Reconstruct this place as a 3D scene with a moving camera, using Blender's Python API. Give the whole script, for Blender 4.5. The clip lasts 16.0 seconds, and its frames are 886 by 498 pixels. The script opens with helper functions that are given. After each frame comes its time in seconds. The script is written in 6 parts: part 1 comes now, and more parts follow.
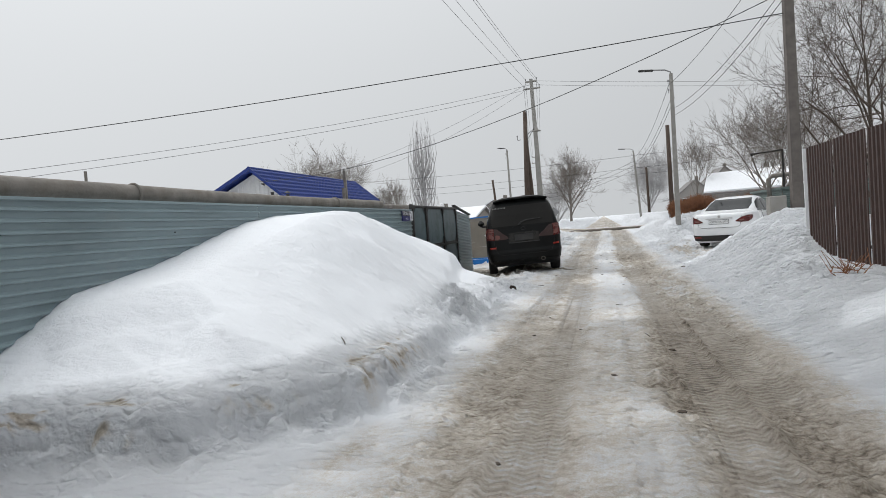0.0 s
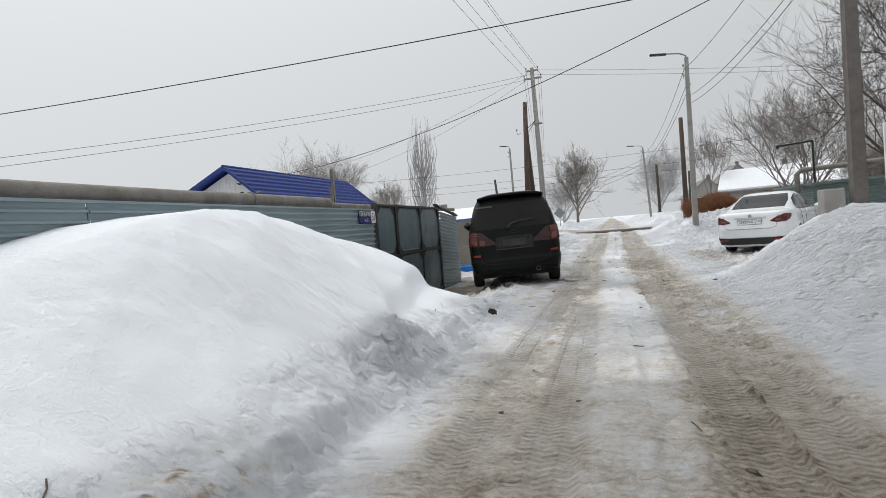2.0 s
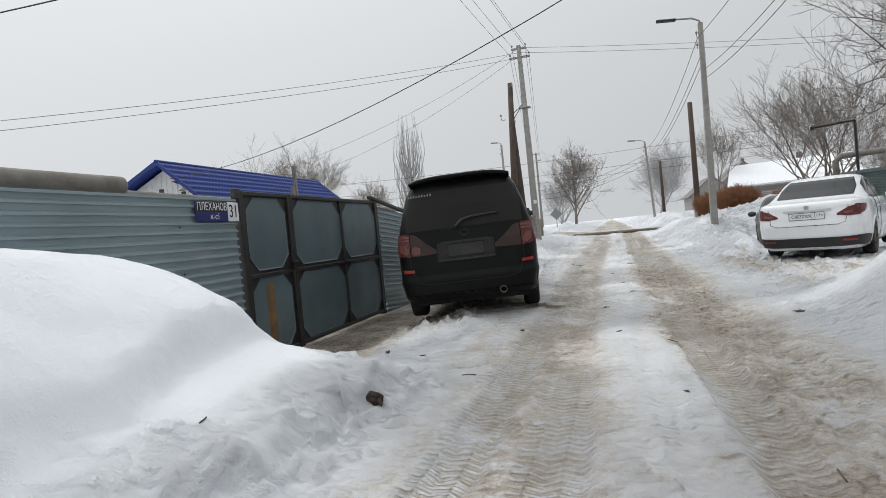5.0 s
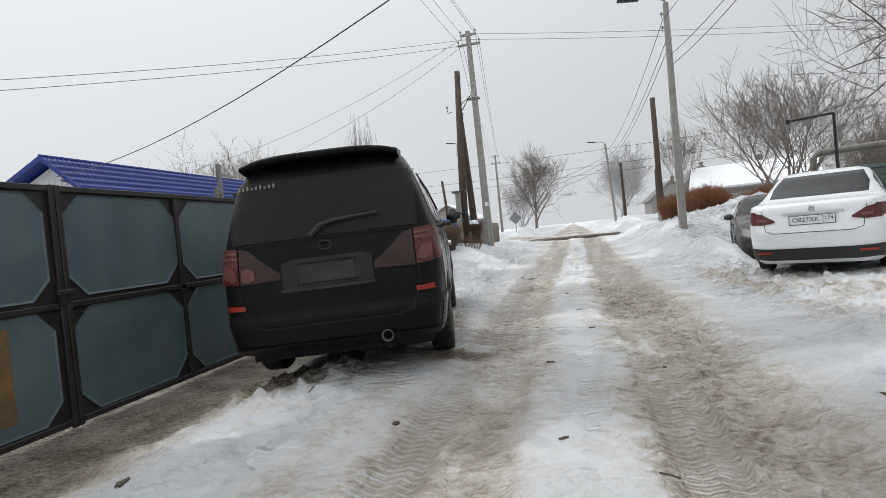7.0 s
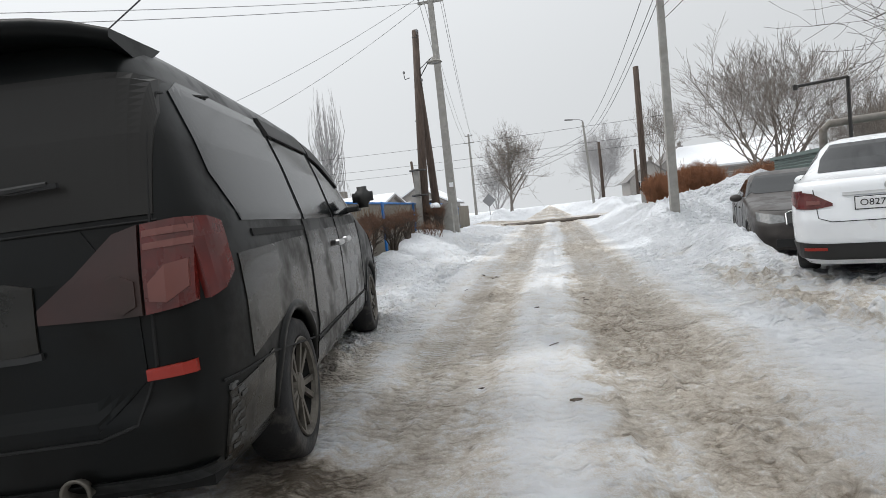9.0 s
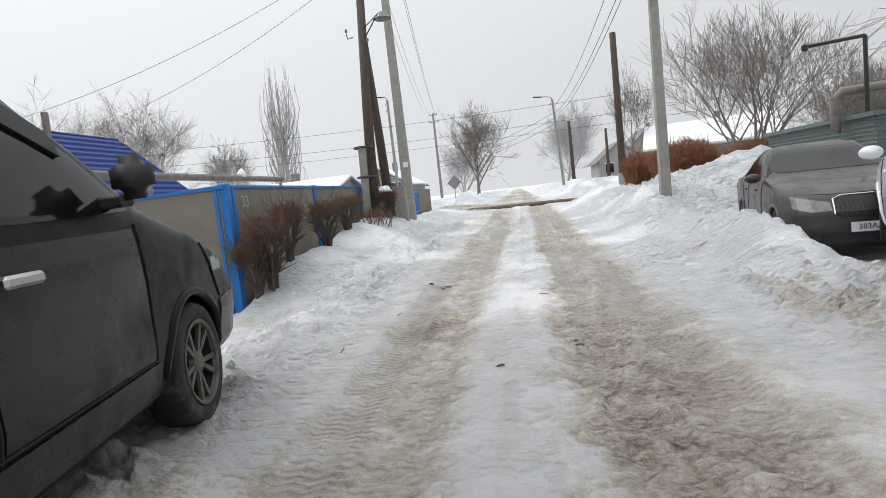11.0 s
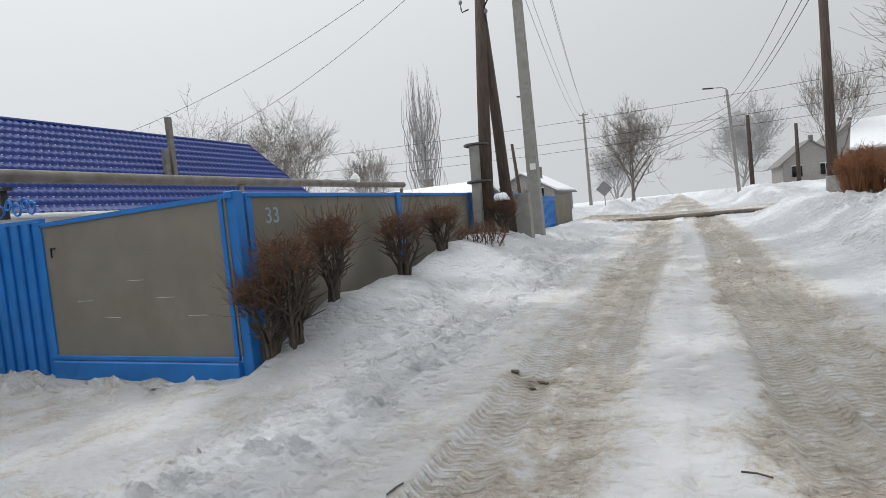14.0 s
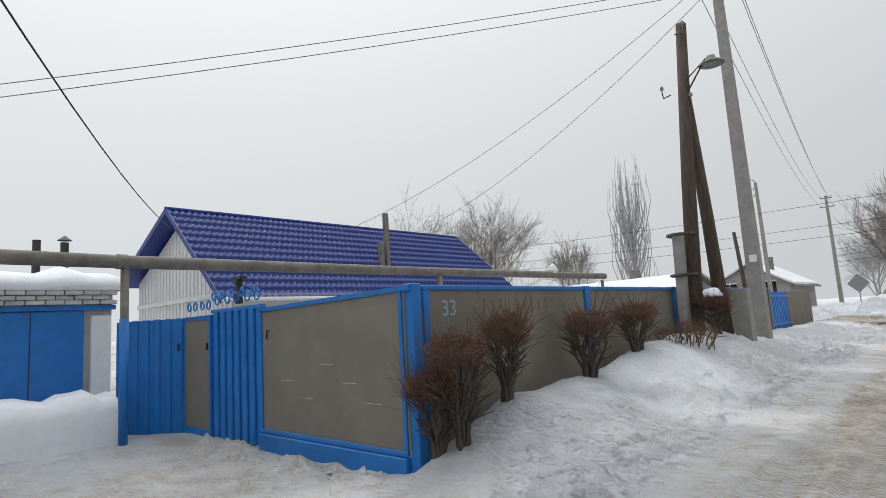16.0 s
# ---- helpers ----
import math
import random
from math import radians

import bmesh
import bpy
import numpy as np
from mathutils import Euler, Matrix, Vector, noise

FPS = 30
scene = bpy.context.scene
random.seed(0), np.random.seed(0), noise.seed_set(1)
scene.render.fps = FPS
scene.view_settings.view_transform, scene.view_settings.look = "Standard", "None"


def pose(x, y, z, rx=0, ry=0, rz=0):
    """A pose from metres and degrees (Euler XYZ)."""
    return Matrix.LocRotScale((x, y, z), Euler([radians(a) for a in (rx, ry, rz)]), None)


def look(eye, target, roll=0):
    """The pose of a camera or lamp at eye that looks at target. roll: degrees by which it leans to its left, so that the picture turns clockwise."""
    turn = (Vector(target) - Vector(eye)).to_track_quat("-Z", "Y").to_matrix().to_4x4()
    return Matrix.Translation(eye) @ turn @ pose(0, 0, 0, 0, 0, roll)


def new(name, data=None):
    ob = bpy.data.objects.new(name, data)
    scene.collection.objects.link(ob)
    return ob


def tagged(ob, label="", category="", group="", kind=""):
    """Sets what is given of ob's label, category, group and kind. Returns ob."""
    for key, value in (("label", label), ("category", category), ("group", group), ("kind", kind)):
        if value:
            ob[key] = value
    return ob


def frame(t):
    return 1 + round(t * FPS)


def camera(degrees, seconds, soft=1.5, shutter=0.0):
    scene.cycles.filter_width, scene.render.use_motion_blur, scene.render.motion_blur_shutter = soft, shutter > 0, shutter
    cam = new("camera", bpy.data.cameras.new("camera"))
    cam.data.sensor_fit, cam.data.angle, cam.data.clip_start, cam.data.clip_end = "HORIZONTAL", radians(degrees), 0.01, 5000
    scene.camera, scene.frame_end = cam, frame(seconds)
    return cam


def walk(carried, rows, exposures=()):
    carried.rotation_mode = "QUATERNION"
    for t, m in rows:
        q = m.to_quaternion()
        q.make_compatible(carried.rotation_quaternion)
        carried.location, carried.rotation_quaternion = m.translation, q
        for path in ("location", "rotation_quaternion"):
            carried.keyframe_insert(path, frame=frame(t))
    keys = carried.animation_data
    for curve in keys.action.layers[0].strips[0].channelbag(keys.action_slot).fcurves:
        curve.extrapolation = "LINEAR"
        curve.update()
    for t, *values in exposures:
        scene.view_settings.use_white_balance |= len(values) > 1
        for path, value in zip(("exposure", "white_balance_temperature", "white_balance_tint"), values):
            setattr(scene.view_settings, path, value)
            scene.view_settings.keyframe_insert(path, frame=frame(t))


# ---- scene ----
cam = camera(76.0, 16.0, soft=0.75)
METRES, EYE, TILT, LEAN, TURN = 18.16, 1.2, 0.0, 0.0, 16.0
ROWS = [
    (0.0, 0.0, 0.0, 0.0, -0.16, -2.11, 4.32),
    (0.5, 0.0073, 0.0332, -0.0005, -0.31, -2.08, 4.31),
    (1.0, 0.0176, 0.0662, 0.0, -0.01, -2.1, 4.49),
    (1.5, 0.0273, 0.1011, -0.001, 0.11, -2.12, 4.45),
    (2.0, 0.0373, 0.1354, -0.001, 0.58, -1.87, 4.66),
    (2.5, 0.0467, 0.1712, -0.0019, 0.62, -1.99, 4.69),
    (3.0, 0.0583, 0.2068, -0.0034, 1.65, -1.9, 4.92),
    (5.5, 0.1039, 0.3818, -0.0082, -0.15, -1.3, 5.48),
    (6.0, 0.1151, 0.4176, -0.0079, -1.27, -1.17, 5.52),
    (6.5, 0.1307, 0.4525, -0.0081, -2.39, -1.27, 5.62),
    (7.0, 0.1419, 0.4882, -0.0086, -3.0, -1.36, 5.53),
    (7.5, 0.1543, 0.5231, -0.0086, -3.66, -1.39, 5.65),
    (8.0, 0.1629, 0.5587, -0.0085, -4.12, -1.39, 5.58),
    (8.5, 0.1753, 0.592, -0.0077, -4.76, -2.01, 5.82),
    (9.0, 0.1842, 0.6271, -0.0079, -5.27, -3.33, 5.83),
    (11.5, 0.2302, 0.7947, -0.0065, -8.76, -5.52, 6.13),
    (12.0, 0.2382, 0.8275, -0.0066, -8.65, -5.69, 6.0),
    (12.5, 0.2498, 0.8581, -0.0062, -7.67, -5.99, 5.7),
    (13.0, 0.2536, 0.8863, -0.0063, -4.36, -6.15, 5.32),
    (13.5, 0.2636, 0.9111, -0.0052, 0.55, -5.42, 5.07),
    (14.0, 0.2678, 0.9314, -0.0045, 6.69, -3.3, 5.55),
    (14.5, 0.2764, 0.946, -0.0038, 13.07, -0.38, 5.82),
    (15.0, 0.2824, 0.9521, -0.0025, 18.71, 2.23, 5.48),
    (15.5, 0.2808, 0.9518, -0.0025, 23.29, 4.76, 4.57),
    (16.0, 0.2802, 0.9511, -0.0019, 27.29, 7.3, 3.4),
]
walk(cam, [(t, pose(0, 0, EYE, TILT, LEAN, TURN) @ pose(METRES * x, METRES * y, METRES * z, 90 + pitch, roll, yaw)) for t, x, y, z, yaw, pitch, roll in ROWS],
     [(0.0, -0.04), (5.5, -0.02), (8.0, 0.16), (9.0, 0.2), (11.5, 0.26), (12.5, 0.14), (14.0, 0.0), (16.0, -0.06)])

# ---- world and light: flat overcast winter morning ----
world = bpy.data.worlds.new("overcast_sky")
scene.world = world
world.use_nodes = True
wn, wl = world.node_tree.nodes, world.node_tree.links
sky = wn.new("ShaderNodeTexSky")
sky.sky_type = 'NISHITA'
sky.sun_disc = False
sky.sun_elevation = radians(61)
sky.sun_rotation = radians(-70)
sky.air_density, sky.dust_density = 1.0, 6.0
bg = wn["Background"]
grey = wn.new("ShaderNodeHueSaturation")
grey.inputs["Saturation"].default_value = 0.12
cloud = wn.new("ShaderNodeMix")
cloud.data_type = 'RGBA'
cloud.inputs[0].default_value = 0.978
cloud.inputs[7].default_value = (6.6, 6.82, 7.02, 1)
wl.new(sky.outputs[0], grey.inputs["Color"])
wl.new(grey.outputs[0], cloud.inputs[6])
veil_dir = wn.new("ShaderNodeTexCoord")
toward = wn.new("ShaderNodeVectorMath")
toward.operation = 'DOT_PRODUCT'
toward.inputs[1].default_value = (-1.0, 0.0, 0.1)
veil = wn.new("ShaderNodeMapRange")
veil.inputs[1].default_value, veil.inputs[2].default_value = -1.0, 1.0
veil.inputs[3].default_value, veil.inputs[4].default_value = 0.72, 1.1
# an overcast sky is brightest overhead
up = wn.new("ShaderNodeSeparateXYZ")
zenith = wn.new("ShaderNodeMath")
zenith.operation, zenith.use_clamp = 'MULTIPLY', True
lift = wn.new("ShaderNodeMath")
lift.operation = 'MULTIPLY_ADD'
lift.inputs[1].default_value, lift.inputs[2].default_value = 1.15, 1.0
glow = wn.new("ShaderNodeMath")
glow.operation = 'MULTIPLY'
wl.new(veil_dir.outputs["Generated"], up.inputs[0])
wl.new(up.outputs[2], zenith.inputs[0])
wl.new(up.outputs[2], zenith.inputs[1])
wl.new(zenith.outputs[0], lift.inputs[0])
wl.new(veil.outputs[0], glow.inputs[0])
wl.new(lift.outputs[0], glow.inputs[1])
shade = wn.new("ShaderNodeVectorMath")
shade.operation = 'SCALE'
wl.new(veil_dir.outputs["Generated"], toward.inputs[0])
wl.new(toward.outputs["Value"], veil.inputs[0])
wl.new(cloud.outputs[2], shade.inputs[0])
wl.new(glow.outputs[0], shade.inputs["Scale"])
wl.new(shade.outputs[0], bg.inputs[0])
bg.inputs[1].default_value = 0.1
sun_data = bpy.data.lights.new("sun", 'SUN')
sun_data.energy, sun_data.angle, sun_data.color = 1.15, radians(50), (1.0, 0.97, 0.93)
sun = new("sun", sun_data)
sun.matrix_world = look((-9, 4, 18), (0, 0, 0))


# ---- materials ----
def mat(name, color, rough=0.6, metal=0.0, spec=0.5, noise_amt=0.12, noise_scale=6.0, bump=0.0, bump_scale=60.0, coat=0.0, stretch=(1, 1, 1), dirt=None, dirt_amt=0.0, dirt_scale=2.0, rnd=0.0):
    m = bpy.data.materials.new(name)
    m.use_nodes = True
    n, l = m.node_tree.nodes, m.node_tree.links
    b = n["Principled BSDF"]
    b.inputs["Roughness"].default_value = rough
    b.inputs["Metallic"].default_value = metal
    b.inputs["Specular IOR Level"].default_value = spec
    b.inputs["Coat Weight"].default_value = coat
    tc = n.new("ShaderNodeTexCoord")
    mp = n.new("ShaderNodeMapping")
    mp.inputs["Scale"].default_value = stretch
    l.new(tc.outputs["Object"], mp.inputs[0])
    t = n.new("ShaderNodeTexNoise")
    t.inputs["Scale"].default_value, t.inputs["Detail"].default_value = noise_scale, 6
    l.new(mp.outputs[0], t.inputs["Vector"])
    r = n.new("ShaderNodeMapRange")
    r.inputs[1].default_value, r.inputs[2].default_value = 0.3, 0.7
    r.inputs[3].default_value, r.inputs[4].default_value = 1 - noise_amt, 1 + noise_amt
    l.new(t.outputs["Fac"], r.inputs[0])
    mul = n.new("ShaderNodeVectorMath")
    mul.operation = 'SCALE'
    mul.inputs[0].default_value = color[:3]
    l.new(r.outputs[0], mul.inputs["Scale"])
    out = mul.outputs[0]
    if rnd:
        oi = n.new("ShaderNodeObjectInfo")
        rr = n.new("ShaderNodeMapRange")
        rr.inputs[3].default_value, rr.inputs[4].default_value = 1 - rnd, 1 + rnd
        l.new(oi.outputs["Random"], rr.inputs[0])
        m2 = n.new("ShaderNodeVectorMath")
        m2.operation = 'SCALE'
        l.new(out, m2.inputs[0])
        l.new(rr.outputs[0], m2.inputs["Scale"])
        out = m2.outputs[0]
    if dirt:
        d = n.new("ShaderNodeTexNoise")
        d.inputs["Scale"].default_value, d.inputs["Detail"].default_value, d.inputs["Roughness"].default_value = dirt_scale, 8, 0.65
        l.new(mp.outputs[0], d.inputs["Vector"])
        dr = n.new("ShaderNodeMapRange")
        dr.inputs[1].default_value, dr.inputs[2].default_value = 0.62 - 0.35 * dirt_amt, 0.75
        l.new(d.outputs["Fac"], dr.inputs[0])
        mx = n.new("ShaderNodeMix")
        mx.data_type = 'RGBA'
        mx.inputs[7].default_value = (*dirt[:3], 1)
        l.new(dr.outputs[0], mx.inputs[0])
        l.new(out, mx.inputs[6])
        out = mx.outputs[2]
        ra = n.new("ShaderNodeMapRange")
        ra.inputs[3].default_value, ra.inputs[4].default_value = rough, max(rough, 0.8)
        l.new(dr.outputs[0], ra.inputs[0])
        l.new(ra.outputs[0], b.inputs["Roughness"])
    l.new(out, b.inputs["Base Color"])
    if bump:
        bt = n.new("ShaderNodeTexNoise")
        bt.inputs["Scale"].default_value, bt.inputs["Detail"].default_value = bump_scale, 5
        l.new(mp.outputs[0], bt.inputs["Vector"])
        bn = n.new("ShaderNodeBump")
        bn.inputs["Strength"].default_value, bn.inputs["Distance"].default_value = min(1, bump), 0.02
        l.new(bt.outputs["Fac"], bn.inputs["Height"])
        l.new(bn.outputs[0], b.inputs["Normal"])
    return m


def ground_mat():
    """Snow: brown slush where dirt is high, tyre prints where lugs is, crumbs and pits where loose is."""
    m = bpy.data.materials.new("snow_ground")
    m.use_nodes = True
    n, l = m.node_tree.nodes, m.node_tree.links
    b = n["Principled BSDF"]
    tc = n.new("ShaderNodeTexCoord")

    def nz(scale, detail=6, rough=0.6):
        t = n.new("ShaderNodeTexNoise")
        t.inputs["Scale"].default_value, t.inputs["Detail"].default_value, t.inputs["Roughness"].default_value = scale, detail, rough
        l.new(tc.outputs["Object"], t.inputs["Vector"])
        return t.outputs["Fac"]

    def op(kind, a, c, clamp=False):
        t = n.new("ShaderNodeMath")
        t.operation, t.use_clamp = kind, clamp
        for i, v in enumerate((a, c)):
            if isinstance(v, (int, float)):
                t.inputs[i].default_value = v
            else:
                l.new(v, t.inputs[i])
        return t.outputs[0]

    def attr(name):
        t = n.new("ShaderNodeAttribute")
        t.attribute_name = name
        return t.outputs["Fac"]

    def span(v, a, c, lo=0.0, hi=1.0):
        t = n.new("ShaderNodeMapRange")
        for i, k in enumerate((a, c, lo, hi)):
            t.inputs[i + 1].default_value = k
        l.new(v, t.inputs[0])
        return t.outputs[0]

    def cells(scale, smooth, stretch=(1, 1, 1)):
        mp = n.new("ShaderNodeMapping")
        mp.inputs["Scale"].default_value = stretch
        l.new(warp.outputs[0], mp.inputs[0])
        t = n.new("ShaderNodeTexVoronoi")
        t.feature = 'SMOOTH_F1'
        t.inputs["Scale"].default_value, t.inputs["Smoothness"].default_value = scale, smooth
        l.new(mp.outputs[0], t.inputs["Vector"])
        return t.outputs["Distance"]

    dirt, lugs, loose = attr("dirt"), attr("lugs"), attr("loose")
    warp = n.new("ShaderNodeVectorMath")
    warp.operation = 'MULTIPLY_ADD'
    nv = n.new("ShaderNodeTexNoise")
    nv.inputs["Scale"].default_value = 9.0
    l.new(tc.outputs["Object"], nv.inputs["Vector"])
    warp.inputs[1].default_value = (0.1, 0.1, 0.0)
    l.new(nv.outputs["Color"], warp.inputs[0])
    l.new(tc.outputs["Object"], warp.inputs[2])
    n1, n2, n3 = nz(3.0, 8), nz(24.0, 6, 0.7), nz(110.0, 3)
    # chevron bars pressed by tyres, with a groove between the rows
    pos = n.new("ShaderNodeSeparateXYZ")
    l.new(tc.outputs["Object"], pos.inputs[0])
    row = op('ABSOLUTE', op('SUBTRACT', op('FRACT', op('MULTIPLY', pos.outputs[0], 6.6), 0), 0.5), 0)
    turn = op('ADD', op('ADD', pos.outputs[1], op('MULTIPLY', n1, 0.12)), op('MULTIPLY', row, 0.085))
    bars = op('SINE', op('MULTIPLY', turn, 2 * math.pi / 0.062), 0)
    bars = span(bars, -0.45, 0.45, -1.0, 1.0)
    groove = span(row, 0.0, 0.09, 0.35, 0.0)
    print_h = op('MULTIPLY', op('SUBTRACT', op('MULTIPLY', bars, 0.5), groove), op('MULTIPLY', lugs, op('MULTIPLY', span(n2, 0.28, 0.44), span(n1, 0.3, 0.42))))
    # crumbled slush where it is dirty, pits and crumbs in trodden clean snow
    clod = cells(24.0, 0.25, (1.0, 1.5, 1.0))
    pits = cells(9.0, 0.35, (1.0, 1.7, 1.0))
    muddy = op('MULTIPLY', span(op('ADD', dirt, op('MULTIPLY', op('SUBTRACT', n1, 0.5), 0.7)), 0.12, 0.5), op('SUBTRACT', 1.0, op('MULTIPLY', lugs, 0.85)))
    trodden = op('MULTIPLY', loose, span(n1, 0.36, 0.52))
    fuzz = op('ADD', op('MULTIPLY', op('SUBTRACT', n1, 0.5), 0.35), op('ADD', op('MULTIPLY', op('SUBTRACT', n2, 0.5), 0.6), op('MULTIPLY', op('SUBTRACT', n3, 0.5), 0.6)))
    has = op('MULTIPLY', dirt, 5.0, True)
    # crevice dirt between crumbs and print bars, deepened to stand in for relief shading
    d = op('ADD', op('ADD', dirt, op('MULTIPLY', fuzz, has)), op('SUBTRACT', op('MULTIPLY', op('MULTIPLY', span(clod, 0.3, 0.75), muddy), 0.26), op('MULTIPLY', print_h, 0.2)), True)
    ramp = n.new("ShaderNodeValToRGB")
    e = ramp.color_ramp.elements
    e[0].position, e[0].color = 0.0, (0.83, 0.855, 0.89, 1)
    e[1].position, e[1].color = 1.0, (0.15, 0.118, 0.085, 1)
    for p, c in ((0.12, (0.8, 0.8, 0.8, 1)), (0.36, (0.65, 0.595, 0.525, 1)), (0.66, (0.45, 0.39, 0.32, 1))):
        k = e.new(p)
        k.color = c
    l.new(d, ramp.inputs[0])
    l.new(ramp.outputs[0], b.inputs["Base Color"])
    l.new(span(d, 0.0, 1.0, 0.75, 0.48), b.inputs["Roughness"])
    b.inputs["Specular IOR Level"].default_value = 0.3
    h = op('ADD', op('MULTIPLY', n2, op('ADD', op('MULTIPLY', loose, 1.3), 0.1)), op('MULTIPLY', n3, op('ADD', op('MULTIPLY', loose, 0.25), 0.05)))
    h = op('SUBTRACT', h, op('ADD', op('MULTIPLY', op('MULTIPLY', clod, muddy), 0.8), op('MULTIPLY', op('MULTIPLY', span(pits, 0.35, 0.8), trodden), 1.05)))
    h = op('ADD', h, op('MULTIPLY', print_h, 0.75))
    bn = n.new("ShaderNodeBump")
    bn.inputs["Distance"].default_value = 0.09
    bn.inputs["Strength"].default_value = 1.0
    l.new(h, bn.inputs["Height"])
    l.new(bn.outputs[0], b.inputs["Normal"])
    return m


SNOW = mat("snow", (0.84, 0.86, 0.89), 0.75, spec=0.25, noise_amt=0.04, bump=0.4, bump_scale=18)
ZINC = mat("blue_grey_painted_sheet", (0.225, 0.29, 0.31), 0.42, noise_amt=0.12, noise_scale=2.5, stretch=(1, 0.4, 1), dirt=(0.28, 0.325, 0.335), dirt_amt=0.25, dirt_scale=4)
GATEFRAME = mat("black_painted_steel", (0.024, 0.022, 0.021), 0.5, noise_amt=0.25, bump=0.15)
GATEPANEL = mat("grey_blue_steel_sheet", (0.1, 0.14, 0.155), 0.4, noise_amt=0.18, noise_scale=1.5, dirt=(0.13, 0.16, 0.16), dirt_amt=0.35, dirt_scale=2.2)
RUST = mat("rust_streaks", (0.17, 0.105, 0.045), 0.75, noise_amt=0.3)
BROWN = mat("dark_brown_profiled_steel", (0.05, 0.026, 0.02), 0.45, noise_amt=0.15)
WHITEPAINT = mat("white_paint", (0.78, 0.79, 0.8), 0.5, noise_amt=0.05)
POLEGREY = mat("weathered_dark_concrete", (0.13, 0.115, 0.105), 0.9, noise_amt=0.2, noise_scale=6, bump=0.4, bump_scale=60)
CONCRETE = mat("grey_concrete", (0.3, 0.29, 0.27), 0.85, noise_amt=0.16, noise_scale=8, bump=0.4, bump_scale=90, dirt=(0.2, 0.19, 0.17), dirt_amt=0.3)
PANEL = mat("beige_concrete_panel", (0.215, 0.194, 0.161), 0.85, noise_amt=0.1, noise_scale=2.0, bump=0.35, bump_scale=120, dirt=(0.19, 0.165, 0.13), dirt_amt=0.3, dirt_scale=1.3)
BLUE = mat("bright_blue_enamel", (0.012, 0.17, 0.52), 0.45, noise_amt=0.12, noise_scale=4, bump=0.1, dirt=(0.02, 0.13, 0.36), dirt_amt=0.15)
ROOFBLUE = mat("ultramarine_metal_tile", (0.016, 0.04, 0.21), 0.45, spec=0.35, noise_amt=0.1, noise_scale=1.2)
SIDING = mat("white_siding", (0.68, 0.69, 0.7), 0.6, noise_amt=0.05)
WOODPOLE = mat("tarred_wood", (0.075, 0.053, 0.041), 0.85, noise_amt=0.35, noise_scale=5, stretch=(6, 6, 0.5), bump=0.6, bump_scale=12)
PIPE = mat("weathered_pipe", (0.2, 0.185, 0.165), 0.7, noise_amt=0.2, noise_scale=5, bump=0.3, bump_scale=30, dirt=(0.13, 0.105, 0.08), dirt_amt=0.4, dirt_scale=3)
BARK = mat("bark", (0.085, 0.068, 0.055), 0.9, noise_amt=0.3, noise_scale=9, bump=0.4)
# bark paled in two steps: distance haze is put into the base colour
BARKHAZE = mat("haze_lightened_bark", (0.21, 0.185, 0.165), 0.9, noise_amt=0.25, noise_scale=5)
BARKFAR = mat("haze_paled_twigs", (0.42, 0.41, 0.41), 0.9, noise_amt=0.15, noise_scale=3)
SHRUB = mat("reddish_brown_twigs", (0.14, 0.075, 0.046), 0.85, noise_amt=0.35, noise_scale=12)
HEDGE = mat("rust_red_twigs", (0.24, 0.105, 0.05), 0.85, noise_amt=0.35, noise_scale=5)
WIRE = mat("cable", (0.03, 0.03, 0.032), 0.6, noise_amt=0.05)
WIREGREY = mat("aluminium_wire", (0.22, 0.22, 0.225), 0.5, noise_amt=0.05)
DARK = mat("dark_rubber", (0.014, 0.014, 0.015), 0.8, noise_amt=0.2, bump=0.2, dirt=(0.09, 0.08, 0.07), dirt_amt=0.25, dirt_scale=6)
UNDER = mat("black_underbody", (0.008, 0.008, 0.008), 0.9, noise_amt=0.1)


# ---- building helpers ----
def part(name, bm, material, parent=None, label="", smooth=False):
    me = bpy.data.meshes.new(name)
    bm.to_mesh(me)
    bm.free()
    me.materials.append(material)
    if smooth:
        me.shade_smooth()
    ob = new(name, me)
    if parent is not None:
        ob.parent = parent
    if label:
        ob["label"] = label
    return ob


def thing(name, m, label, category, group="", kind=""):
    ob = new(name)
    ob.matrix_world = m
    return tagged(ob, label, category, group, kind)


def box(bm, x0, y0, z0, x1, y1, z1, bevel=0.0, m=None):
    g = bmesh.ops.create_cube(bm, size=1.0)["verts"]
    for v in g:
        v.co = Vector((x0 + (v.co.x + 0.5) * (x1 - x0), y0 + (v.co.y + 0.5) * (y1 - y0), z0 + (v.co.z + 0.5) * (z1 - z0)))
    if m is not None:
        bmesh.ops.transform(bm, matrix=m, verts=g)
    if bevel:
        es = list({e for v in g for e in v.link_edges})
        bmesh.ops.bevel(bm, geom=es, offset=bevel, segments=1, affect='EDGES')
    return bm


def boxes(*items, bevel=0.0):
    bm = bmesh.new()
    for it in items:
        box(bm, *it, bevel=bevel)
    return bm


def grid(bm, rows):
    """A sheet of quads through rows of points."""
    vs = [[bm.verts.new(p) for p in r] for r in rows]
    for a, c in zip(vs, vs[1:]):
        for i in range(len(a) - 1):
            bm.faces.new((a[i], a[i + 1], c[i + 1], c[i]))
    return vs


